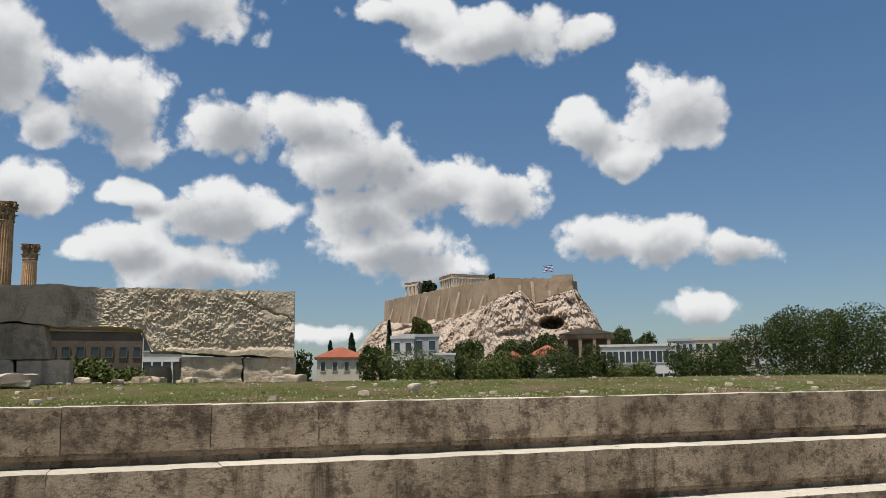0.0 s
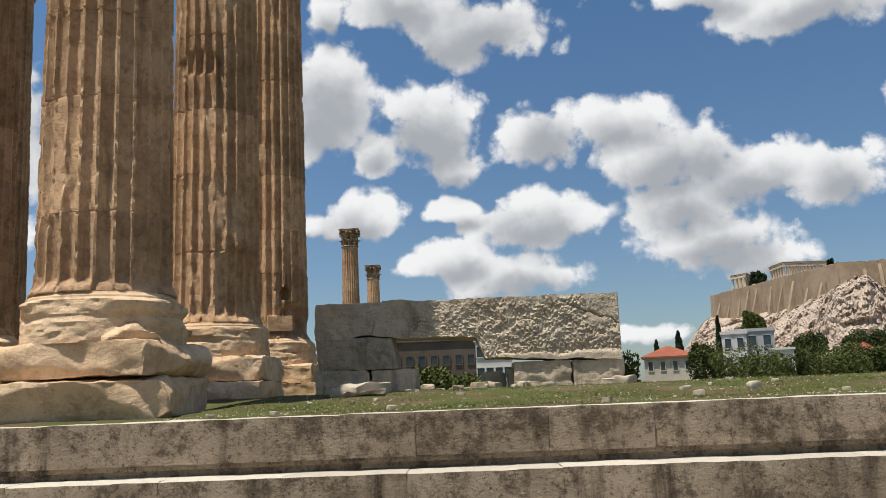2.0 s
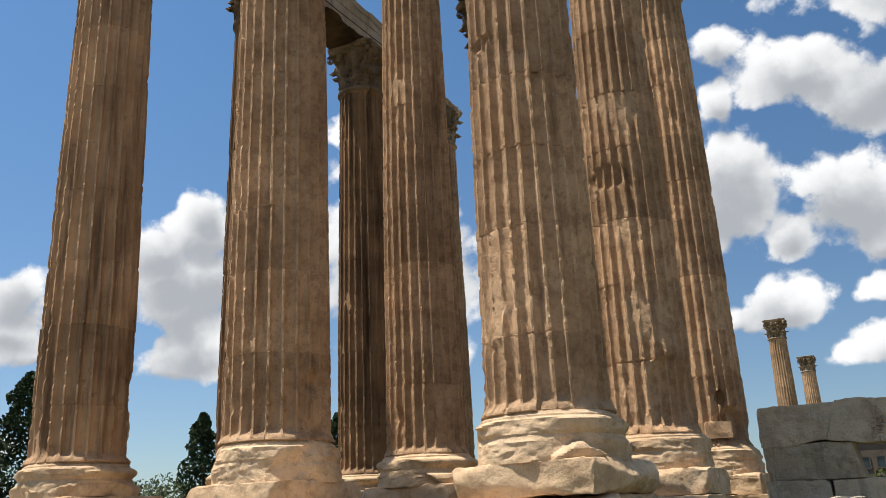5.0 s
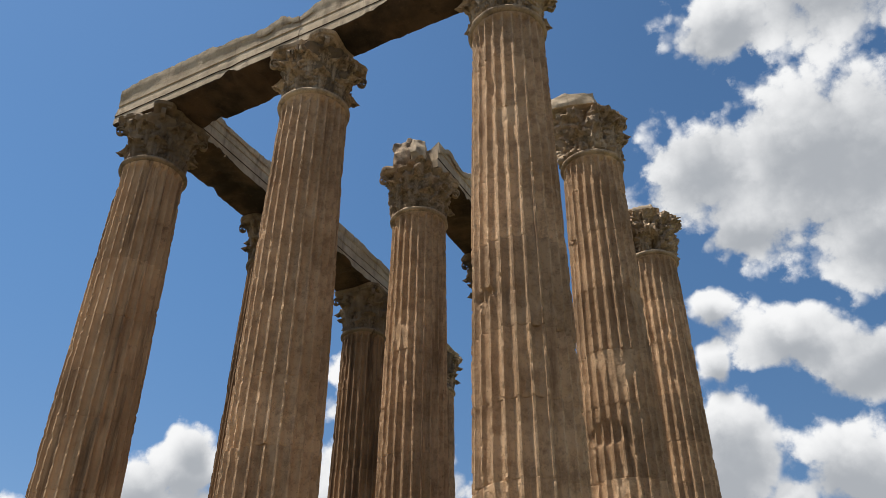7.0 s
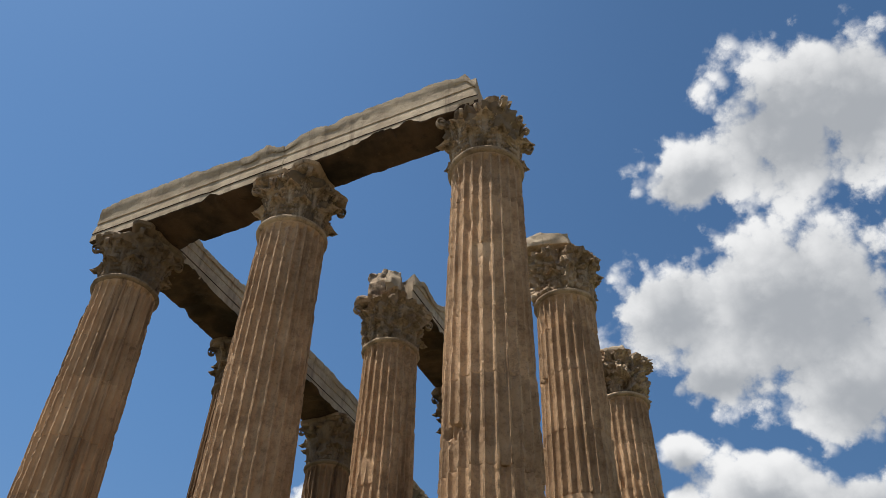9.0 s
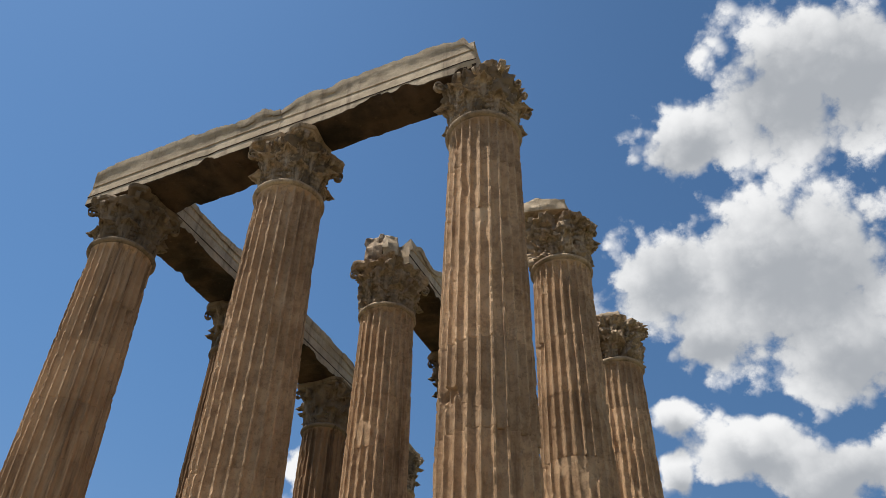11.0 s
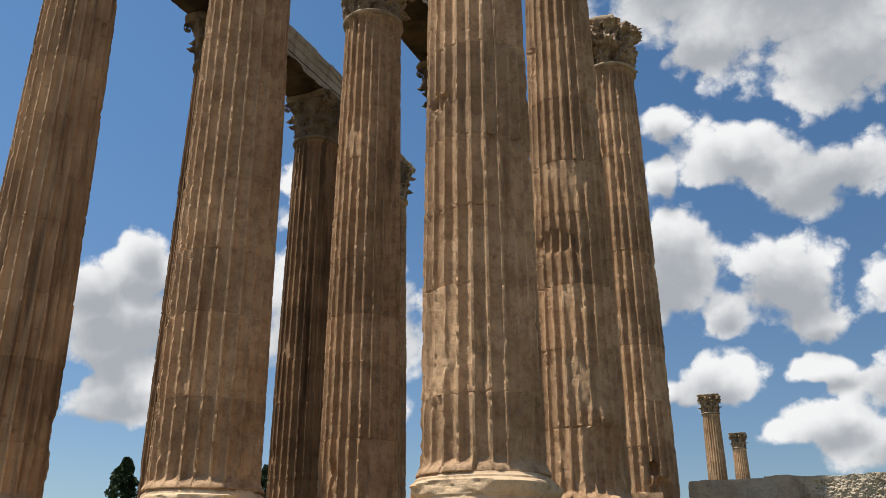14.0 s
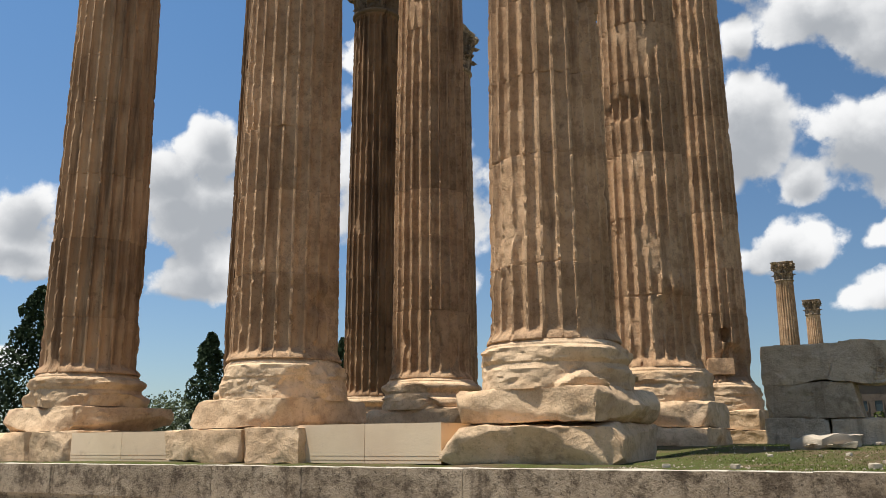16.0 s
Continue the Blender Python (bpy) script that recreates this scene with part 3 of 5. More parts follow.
def volute_mesh(mat=None):
    """A corner scroll: a ribbon that rises outwards and rolls up under the abacus."""
    pts = []
    for k in range(9):
        s = k / 8
        pts.append((0.02 + 0.42 * s ** 1.7, 0.05 + 0.62 * s, 0.085 - 0.02 * s))
    cx, cz = pts[-1][0] - 0.02, pts[-1][1] - 0.15
    for k in range(1, 19):
        a = math.pi / 2 - k * 0.55
        r = 0.15 * (1 - k / 24)
        pts.append((cx + 0.02 + r * math.cos(a), cz + r * math.sin(a), 0.065 - 0.0015 * k))
    V, F = [], []
    for x, z, wd in pts:
        V += [(x, -wd, z - 0.025), (x, wd, z - 0.025), (x + 0.012, wd, z + 0.025), (x + 0.012, -wd, z + 0.025)]
    F = grid_faces(len(pts), 4, True) + [(3, 2, 1, 0), tuple(4 * len(pts) - 4 + i for i in range(4))]
    return mesh_of("volute", V, F, mat or CAPITAL, 50)


def abacus_mesh(seed, wear, mat=None):
    """Abacus with four hollow sides and blunt corners; wear breaks its rim."""
    m = 128
    rings = []
    for z, k in ((1.46, 0.90), (1.50, 0.95), (1.55, 0.96), (1.57, 1.0), (1.66, 1.03), (1.68, 1.01)):
        ring = []
        for j in range(m):
            a = 2 * math.pi * j / m
            q = (a + math.pi / 4) % (math.pi / 2) - math.pi / 4
            r = 1.02 / max(math.cos(q), 0.70) * (1 - 0.09 * math.cos(2 * q) ** 2)
            r = min(r, 1.25) * k
            ring.append((r * math.cos(a), r * math.sin(a), z))
        P = np.array(ring)
        d = fbm(P * 1.7 + seed * 4.7, 4, seed)
        f = 1 + d * 0.03 - np.clip(d + wear * 1.6 - 0.35, 0, 1) * 0.42
        P[:, :2] *= f[:, None]
        rings.append(P)
    V, F = ring_solid(rings)
    return mesh_of("abacus", V, F, mat or CAPITAL, 38)


def bell_mesh(seed, wear):
    m = 96
    th = np.linspace(0, 2 * math.pi, m, endpoint=False)
    zs = np.linspace(0, 1.42, 30)
    rs = np.interp(zs, (0.0, 0.15, 0.4, 0.7, 1.0, 1.2, 1.33, 1.42), (0.74, 0.76, 0.78, 0.80, 0.84, 0.90, 0.98, 1.0))
    rings = []
    for z, r in zip(zs, rs):
        P = np.stack([np.cos(th), np.sin(th), 0 * th + z], 1)
        d = fbm(P * 2.4 + seed, 4, seed)
        seam = 0.3 - np.abs(fbm(P * 3.2 + seed * 2.2, 4, seed + 3, 0.6))
        rr = r + d * (0.03 + 0.10 * wear) + 0.05 * wear + seam * (0.12 + 0.26 * wear)
        rr = rr + 0.035 * np.cos(th * 16) * step01(np.full(m, z), 0.7, 1.0) * (1 - wear)
        rings.append(np.stack([rr * np.cos(th), rr * np.sin(th), 0 * th + z], 1))
    V, F = ring_solid(rings)
    # Unless worn away, the bell's darker colour imitates shade between the leaves
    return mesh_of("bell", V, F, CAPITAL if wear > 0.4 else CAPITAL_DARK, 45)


def astragal_mesh(seed, mat=None):
    m = 60
    th = np.linspace(0, 2 * math.pi, m, endpoint=False)
    rings = []
    for z, r in ((SHAFT1 - 0.005, 0.80), (15.23, 0.85), (15.27, 0.875), (15.31, 0.87), (15.345, 0.84), (15.375, 0.80)):
        rr = r + 0.012 * fbm(np.stack([np.cos(th) * 3, np.sin(th) * 3, 0 * th + z * 3], 1) + seed, 3, seed)
        rings.append(np.stack([rr * np.cos(th), rr * np.sin(th), 0 * th + z], 1))
    V, F = ring_solid(rings)
    return mesh_of("astragal", V, F, mat or CAPITAL, 45)


CARVED = {m.name: (leaf_mesh(0.60, 0.74, 0.30, m), leaf_mesh(0.56, 0.84, 0.34, m), volute_mesh(m)) for m in (CAPITAL, CAPITAL_DARK)}


def column(x, y, seed, label, wear=0.0, base_wear=0.1, cap_wear=0.0, top_wear=None, group="standing temple columns", z0=0.0, blocks=True, mat=MARBLE, girth=1.0, cap_mat=CAPITAL, bites=(), split=True):
    """A Corinthian column: plinth blocks, base, fluted drums and a carved capital."""
    col = thing("column", label, "column", pose(x, y, z0), group)
    rng = random.Random(seed)
    if blocks:
        w = 2.95 + rng.uniform(-0.08, 0.08) - (0 if split else 0.1)
        share = rng.uniform(0.40, 0.62)
        halves = ((-w / 2 + w * share / 2, w * share), (w / 2 - w * (1 - share) / 2, w * (1 - share)))
        for k, (cx, wd) in enumerate(halves if split else ((0.05, w),)):
            v, f = rough_box(wd + 0.03, w + rng.uniform(-0.1, 0.1), 0.58 + rng.uniform(-0.02, 0.015), seed + 7 * k, 0.022, 0.02 if split else 0.06, 0.05, 1.7, 56, 0, 14 if split else 30, 0.13 if split else 0.24)
            part("plinth", mesh_of("plinth", v, f, PLINTH, 30), col, "cracked and rounded lower plinth block", pose(cx, rng.uniform(-0.03, 0.03), 0))
        v, f = rough_box(2.72, 2.72, 0.50, seed + 40, 0.022, 0.04, 0.05, 1.8, 56, 0, 34, 0.24)
        part("plinth", mesh_of("plinth", v + np.array((0, 0, 0.585)), f, PLINTH, 32), col, "chipped upper plinth block", pose(0, 0, 0, 0, 0, rng.uniform(-1.5, 1.5)))
    part("base", base_mesh(seed, base_wear), col, "worn moulded base")
    z, cuts = SHAFT0, [SHAFT0]
    while z < SHAFT1 - 2.2:
        z += rng.uniform(1.15, 1.85)
        cuts.append(z)
    cuts.append(SHAFT1)
    for k in range(len(cuts) - 1):
        part("drum", drum_mesh(cuts[k], cuts[k + 1], seed * 31 + k, wear, k == 0, k == len(cuts) - 2, mat, 0.055 if y < 20 else 0.3, bites), col, "",
             pose(rng.uniform(-0.006, 0.006), rng.uniform(-0.006, 0.006), 0)).scale = (girth, girth, 1)
    part("astragal", astragal_mesh(seed, cap_mat), col).scale = (girth, girth, 1)
    low_leaf, high_leaf, scroll = CARVED[cap_mat.name]
    cap = part("capital", bell_mesh(seed, cap_wear), col, "carved acanthus capital" if cap_wear < 0.5 else "eroded lump of a capital", pose(0, 0, CAP0))
    for row, (mesh, zz, r, off) in enumerate(((low_leaf, 0.02, 0.77, 0.0), (high_leaf, 0.42, 0.79, 22.5))):
        for k in range(8):
            if rng.random() < cap_wear * (0.75 if row == 0 else 1.1):
                continue
            a = 45 * k + off
            part("leaf", mesh, cap, "", pose(0, 0, zz, 0, 0, a) @ pose(r - 0.03, 0, 0, 0, rng.uniform(-4, 4), rng.uniform(-4, 4)))
    for k in range(8):
        if rng.random() > cap_wear * 1.2:
            ob = part("leaf", high_leaf, cap, "", pose(0, 0, 0.88, 0, 0, 45 * k) @ pose(0.80, 0, 0, 0, rng.uniform(-6, 6), rng.uniform(-8, 8)))
            ob.scale = (0.75, 0.6, 0.62)
    for k in range(4):
        if rng.random() > cap_wear * 1.2:
            part("volute", scroll, cap, "", pose(0, 0, 0.78, 0, 0, 45 + 90 * k) @ pose(0.70, 0, 0))
        for off in (-22, 22):
            if rng.random() > cap_wear * 1.2:
                ob = part("volute", scroll, cap, "", pose(0, 0, 0.86, 0, 0, 90 * k + off) @ pose(0.78, 0, 0, 0, 0, -off * 1.8))
                ob.scale = (0.62, 0.7, 0.72)
    part("abacus", abacus_mesh(seed, cap_wear if top_wear is None else top_wear, cap_mat), cap)
    return col


def patch_block(x, y, ang, z):
    """A squared repair stone set into the foot of an eroded shaft."""
    v, f = rough_box(0.42, 0.66, 0.42, 91, 0.01, 0.02, 0.06, 2.0, 12, 0, 5, 0.1)
    a = radians(ang)
    return thing("repair_stone", "squared brown repair stone set into an eroded shaft", "stone", pose(x + 0.80 * math.cos(a), y + 0.80 * math.sin(a), z, 0, 0, ang), mesh=mesh_of("repair_stone", v, f, MARBLE, 30))


S = 5.5
FLUTED = "tall fluted honey-brown marble column with carved capital on rough plinth"
column(-2 * S + 0.035, 0.04, 1, "corner column of honey-brown fluted marble under a pale beam", 0.05, 0.1, 0.12, mat=MARBLE_MID, girth=1.06, cap_mat=CAPITAL_DARK)
column(-S + 0.04, 0.03, 2, "fluted honey-brown column with a broken lump of a base", 0.02, 0.75, 0.0, girth=1.05)
column(-0.03, -0.01, 3, "fluted honey-brown column with notched shaft on big worn plinth blocks", 0.02, 0.12, 0.15, 0.75, girth=1.025, split=False, bites=((-118, 8.1, 0.30, 0.16, 0.10),))
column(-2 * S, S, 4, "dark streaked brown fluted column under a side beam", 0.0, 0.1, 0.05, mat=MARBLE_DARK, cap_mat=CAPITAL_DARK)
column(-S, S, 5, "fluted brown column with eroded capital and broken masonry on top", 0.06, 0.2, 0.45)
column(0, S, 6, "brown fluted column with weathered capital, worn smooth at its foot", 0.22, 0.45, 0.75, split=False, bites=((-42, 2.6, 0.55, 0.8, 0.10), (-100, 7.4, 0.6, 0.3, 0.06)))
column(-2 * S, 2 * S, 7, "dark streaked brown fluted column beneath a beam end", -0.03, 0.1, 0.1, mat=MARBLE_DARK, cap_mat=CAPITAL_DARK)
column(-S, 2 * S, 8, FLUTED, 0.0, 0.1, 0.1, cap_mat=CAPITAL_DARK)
column(0, 2 * S, 9, "brown column with eroded foot and shapeless worn capital", 0.28, 0.8, 1.0, split=False, bites=((-56, 3.0, 0.15, 0.2, 0.3), (-40, 2.3, 0.5, 0.5, 0.2)))
patch_block(0, 2 * S, -68, 1.98)
column(-2 * S, 3 * S, 10, FLUTED, 0.0, 0.1, 0.2)
column(-6.3, 72.6, 11, "distant lone fluted column standing on the grass", 0.0, 0.1, 0.0, None, "lone distant columns", -0.2)
column(-6.8, 97.8, 12, "distant lone fluted column with a worn capital", 0.0, 0.1, 0.1, None, "lone distant columns", -0.2)

# ---- beams on the columns ----


def beam(p0, p1, label, seed, depth=1.55, z0=17.06, heights=((0, 1.2), (1, 1.2)), soffit=0.12, ragged=0.11):
    """A marble beam from p0 to p1 with three stepped bands on both sides, an uneven top and broken underside."""
    p0, p1 = Vector((*p0, 0)), Vector((*p1, 0))
    along = (p1 - p0)
    n = max(12, round(along.length / 0.06))
    side = Vector((-along.y, along.x, 0)).normalized()
    hs, hv = [a for a, _ in heights], [b for _, b in heights]
    prof = [(-0.46, 0.0), (-0.49, 0.02), (-0.49, 0.22), (-0.486, 0.235), (-0.486, 0.25), (-0.505, 0.26), (-0.505, 0.50), (-0.500, 0.515), (-0.500, 0.53), (-0.52, 0.54), (-0.52, 0.78),
            (-0.545, 0.82), (-0.56, 0.88), (-0.565, 1.0), (-0.3, 1.0), (0.0, 0.99), (0.3, 1.0), (0.565, 1.0), (0.56, 0.88), (0.545, 0.82), (0.52, 0.78),
            (0.52, 0.54), (0.500, 0.53), (0.500, 0.515), (0.505, 0.50), (0.505, 0.26), (0.486, 0.25), (0.486, 0.235), (0.49, 0.22), (0.49, 0.02), (0.46, 0.0), (0.25, 0.02), (0.0, 0.03), (-0.25, 0.02)]
    rings = []
    for i in range(n + 1):
        s = i / n
        c = p0 + along * s
        hgt = float(np.interp(s, hs, hv))
        ring = [(*(c + side * (a * depth)).xy, z0 + b * (hgt if b > 0.8 else 1.2)) for a, b in prof]
        P = np.array(ring)
        d = fbm(P * 1.4 + seed * 6.1, 4, seed)
        big = fbm(P * 0.8 + seed * 2.3, 3, seed + 6)
        top = np.array([b > 0.8 for _, b in prof])
        low = np.array([b < 0.05 for _, b in prof])
        fine_ = fbm(P * 5.5 + seed, 3, seed + 8)
        P[:, 2] += np.where(top, np.minimum(0, np.round(big * 4) / 4) * ragged * 1.7 + np.round(fine_ * 2) / 2 * ragged * 0.35, 0) + np.where(low, np.clip(d - 0.1, 0, 1) * soffit * 2.2 + fine_ * 0.02, 0)
        P[:, :2] += np.array(side.xy)[None, :] * (-np.sign([a for a, _ in prof]) * np.clip(big - 0.4, 0, 1) * 0.08)[:, None]
        e = 0.10 if i in (0, n) else 0
        P[:, :2] += np.array(along.normalized().xy)[None, :] * ((d * e) if e else 0 * d)[:, None]
        rings.append(P)
    if side.cross(along).z > 0:
        rings = [r[::-1] for r in rings]
    V, F = ring_solid(rings)
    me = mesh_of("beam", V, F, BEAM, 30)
    me.materials.append(SHADED_CRUST)
    # Underside faces get the dark colour: soffit shade painted in with the crust
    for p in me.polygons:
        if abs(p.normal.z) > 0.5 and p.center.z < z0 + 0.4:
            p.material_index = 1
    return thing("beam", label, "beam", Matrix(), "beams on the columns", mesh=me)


PALE = "pale banded marble beam with chipped edges resting on two columns"
beam((-12.12, -0.13), (-5.62, -0.13), PALE, 1, 1.38, heights=((0, 1.33), (0.8, 1.32), (0.93, 1.32), (0.97, 1.05), (1, 1.0)))
beam((-5.60, -0.27), (0.05, -0.27), "pale banded marble beam with a broken end over the column", 2, 1.09,
     heights=((0, 1.0), (0.06, 1.12), (0.10, 1.28), (0.5, 1.30), (0.86, 1.27), (0.9, 1.12), (0.96, 1.18), (1, 0.7)))
beam((-11.0, 0.80), (-11.0, 5.45), PALE, 3, heights=((0, 1.15), (1, 1.2)))
beam((-11.0, 5.50), (-11.0, 11.75), PALE, 4, heights=((0, 1.2), (0.8, 1.2), (0.9, 1.1), (1, 0.85)))
beam((-5.5, 5.30), (-5.5, 10.95), "pale marble beam with broken top on worn capitals", 5, heights=((0, 0.75), (0.12, 1.1), (0.25, 0.9), (0.35, 1.15), (1, 1.2)))
beam((-5.5, 11.0), (-5.5, 11.9), "short broken stub of a marble beam", 6, heights=((0, 1.1), (1, 0.8)))


def loose_block(name, label, category, x, y, z, size, seed, mat, turn=0.0, tilt=0.0, wear=0.06, edge=0.12, group="", cells=0.13, hack=0.0):
    v, f = rough_box(*size, seed, wear * 0.7, edge * 0.6, cells * 0.8, 1.6, 34, hack, 14, 0.12)
    return thing(name, label, category, pose(x, y, z, tilt, 0, turn), group, mesh=mesh_of(name, v, f, mat, 34))


# broken masonry on the worn capitals
loose_block("masonry_fragment", "grey lump of rubble masonry on a worn capital", "stone", -5.80, 5.05, 17.02, (0.62, 0.7, 1.08), 61, CAPITAL, 8, 0, 0.16, 0.16)
loose_block("masonry_fragment", "pale broken beam stub beside rubble on the capital", "stone", -5.2, 4.9, 17.02, (0.42, 0.6, 0.85), 65, BEAM, 30, 0, 0.14, 0.10)
loose_block("masonry_fragment", "pale angular marble block on the worn capital", "stone", -0.3, 5.2, 17.02, (1.45, 1.2, 0.40), 62, BEAM, 12, 0, 0.07, 0.05)
loose_block("masonry_fragment", "thin pale broken slab on the worn capital", "stone", -0.55, 5.15, 17.40, (0.90, 0.8, 0.24), 63, BEAM, -14, 0, 0.05, 0.04)
loose_block("masonry_fragment", "pale flat broken slab on the shapeless capital", "stone", -0.15, 10.9, 17.02, (1.1, 1.1, 0.28), 64, BEAM, 5, 0, 0.08, 0.14)

# ---- slabs between the plinths ----


def slab_row(x0, x1, y, top, seed, label):
    """A bench of new-cut marble between two plinths, of two pieces with a moulded foot."""
    mid = x0 + (x1 - x0) * 0.49
    for a, b in ((x0, mid - 0.004), (mid + 0.004, x1)):
        pieces = []
        for w, z0, z1, dy in ((0.0, 0.0, 0.035, 0.0), (0.012, 0.035, 0.05, 0.02), (0.0, 0.05, 0.10, 0.0), (0.012, 0.10, 0.112, 0.018), (0.0, 0.112, top, 0.0)):
            pieces.append(plain_box(b - a, 0.9 - dy, z1 - z0, (0, 0.45 + dy / 2, z0)))
        V, F = joined(pieces)
        thing("marble_slab", label, "stone block", pose((a + b) / 2, y, 0.012), "new marble slabs", mesh=mesh_of("slab", V, F, SLAB, 30))


slab_row(-9.55, -6.66, -1.32, 0.53, 1, "smooth new-cut peach marble slab between two plinths")
slab_row(-4.10, -1.40, -1.16, 0.60, 2, "smooth new-cut peach marble slab between two plinths")
slab_row(-15.6, -12.6, -1.34, 0.53, 3, "smooth new-cut peach marble slab beside a plinth")

# ---- fallen wall blocks on the grass ----
WALL_Y = 8.6
wz = 0.22


def long_beam():
    """The long hacked block: its face is rough, its underside steps up over a gap, its left end leans on its neighbour."""
    n, m = 300, 212
    x0, x1 = 3.02, 9.02
    rings = []
    for i in range(n + 1):
        s = i / n
        x = x0 + (x1 - x0) * s
        zb = float(np.interp(s, (0, 0.12, 0.425, 0.445, 0.46, 1.0), (1.63, 1.52, 1.46, 1.15, 0.98, 0.82)))
        zt = 2.43 - 0.03 * s
        ring = []
        for k in range(m):
            a = k / m * 4
            q, r = int(a), a - int(a)
            pos = [(-0.6 + 1.2 * r, zb), (0.6, zb + (zt - zb) * r), (0.6 - 1.2 * r, zt), (-0.6, zt - (zt - zb) * r)][q]
            ring.append((x + 0.38 * (pos[1] - 1.63) * max(0, 1 - s * 5), WALL_Y + pos[0], pos[1]))
        rings.append(ring)
    P = np.array(rings)
    flat = P.reshape(-1, 3)
    front = step01(-(flat[:, 1] - WALL_Y), 0.5, 0.6)
    s = (flat[:, 0] - x0) / (x1 - x0)
    hack = step01(s + 0.12 * fbm(flat * 1.5, 3, 4), 0.18, 0.26) * (1 - 0.6 * step01(flat[:, 2] + 0.08 * fbm(flat * 2.5, 3, 5), 2.22, 2.34))
    hack *= 1 - 0.75 * step01(s, 0.84, 0.90) * step01(flat[:, 2], 1.55, 1.8)
    strip = step01(s, 0.50, 0.53) * (1 - step01(flat[:, 2] + 0.03 * fbm(flat * 3, 3, 15), 1.00, 1.06))
    hack *= 1 - 0.9 * strip
    lumps = np.abs(fbm(flat * np.array((10.0, 10.0, 12.5)), 4, 11, 0.7))
    fine_ = fbm(flat * 26, 3, 19, 0.6)
    flat[:, 1] += front * hack * (0.02 - 0.048 * np.clip(lumps, 0, 0.9) + 0.010 * fine_ + 0.025 * fbm(flat * 3.5, 3, 23)) - front * strip * 0.05
    crack = np.exp(-((flat[:, 2] - (2.18 - 0.42 * (flat[:, 0] - 7.8)) - 0.05 * fbm(flat * 4, 3, 8)) / 0.018) ** 2) * step01(flat[:, 0], 7.75, 7.9)
    flat[:, 1] += front * crack * 0.06
    flat[:, 1] += fbm(flat * 1.2, 3, 6) * 0.03
    flat[:, 2] += fbm(flat * 1.6, 4, 7) * 0.035 + fbm(flat * 7, 3, 9) * 0.012
    rings = flat.reshape(P.shape)
    rings[0, :, 1:] = rings[0].mean(0)[1:] + (rings[0, :, 1:] - rings[0].mean(0)[1:]) * 0.96
    rings[-1, :, 1:] = rings[-1].mean(0)[1:] + (rings[-1, :, 1:] - rings[-1].mean(0)[1:]) * 0.95
    V, F = ring_solid(rings[::-1])
    me = mesh_of("long_block", V, F, ROUGH, 40)
    me.materials.append(RUBBLE)
    for p in me.polygons:
        if p.center.x < 4.0 + 0.25 * math.sin(p.center.z * 4):
            p.material_index = 1
    return thing("long_stone_block", "long fallen stone block with a hacked cream face bridging a gap", "stone block", Matrix(), "fallen wall blocks", mesh=me)


def wall_block(label, x0, x1, z0, z1, seed, lean=0.0, dip=0.0, rough=0.0, y=WALL_Y, depth=1.2):
    """A squared wall block with a weathered, split face; lean slants its right end, dip slopes its underside."""
    v, f = rough_box(x1 - x0, depth, z1 - z0, seed, 0.018, 0.03, 0.045, 1.9, 46, 0, 12, 0.07)
    cx = (x0 + x1) / 2
    up = v[:, 2] / (z1 - z0)
    right = step01(v[:, 0] / (x1 - x0), -0.1, 0.5)
    v[:, 0] += lean * (up - 0.5) * right
    v[:, 2] += dip * right * (1 - up)
    face = step01(-v[:, 1], depth / 2 - 0.08, depth / 2 - 0.02)
    v[:, 1] -= face * (0.02 * fbm(v * 3.0 + seed, 5, seed) - rough * np.abs(fbm(v * 8.0 + seed, 3, seed + 3)))
    return thing("stone_block", label, "stone block", pose(cx, y, z0), G2, mesh=mesh_of("stone_block", v, f, RUBBLE, 34))


G2 = "fallen wall blocks"
long_beam()
wall_block("grey squared stone block on top of a stack", 1.67, 3.21, 1.53, 2.42, 71, 0.36, 0.10, 0.02)
wall_block("grey stone block with a dark stained face on a low base", 1.69, 3.6, 0.80, 1.57, 72, -0.15, 0.0, 0.03, WALL_Y + 0.02)
wall_block("low grey footing block in the grass", 1.67, 2.97, 0.14, 0.80, 73)
wall_block("low grey footing block in the grass", 2.99, 4.1, 0.14, 0.785, 74, 0, 0, 0, WALL_Y + 0.03)
wall_block("low grey footing block under the long block", 6.44, 7.8, 0.14, 0.845, 75, 0, 0, 0, WALL_Y + 0.03)
wall_block("low grey footing block under the long block", 7.83, 9.06, 0.14, 0.83, 76, 0, 0, 0.02, WALL_Y + 0.02)
loose_block("stone_post", "short pale marble stump in the gap", "stone", 6.42, WALL_Y - 0.1, wz - 0.05, (0.28, 0.3, 0.55), 77, PEBBLE, 4, 0, 0.03, 0.04)
loose_block("column_fragment", "white rounded marble fragment lying in the gap", "stone", 5.95, WALL_Y + 0.3, wz - 0.04, (0.6, 0.45, 0.48), 78, PEBBLE, 20, 0, 0.05, 0.2)

# ---- distance: rock, ramparts and far temple ----
EYE0 = Vector((5.4, -12.5, 0.2))


def far(az, dist, z=0.0):
    """A place by bearing in degrees and distance from where the visitor stands."""
    return Vector((EYE0.x + dist * math.sin(radians(az)), EYE0.y + dist * math.cos(radians(az)), z))


def height_at(el, dist):
    return EYE0.z + dist * math.tan(radians(el))


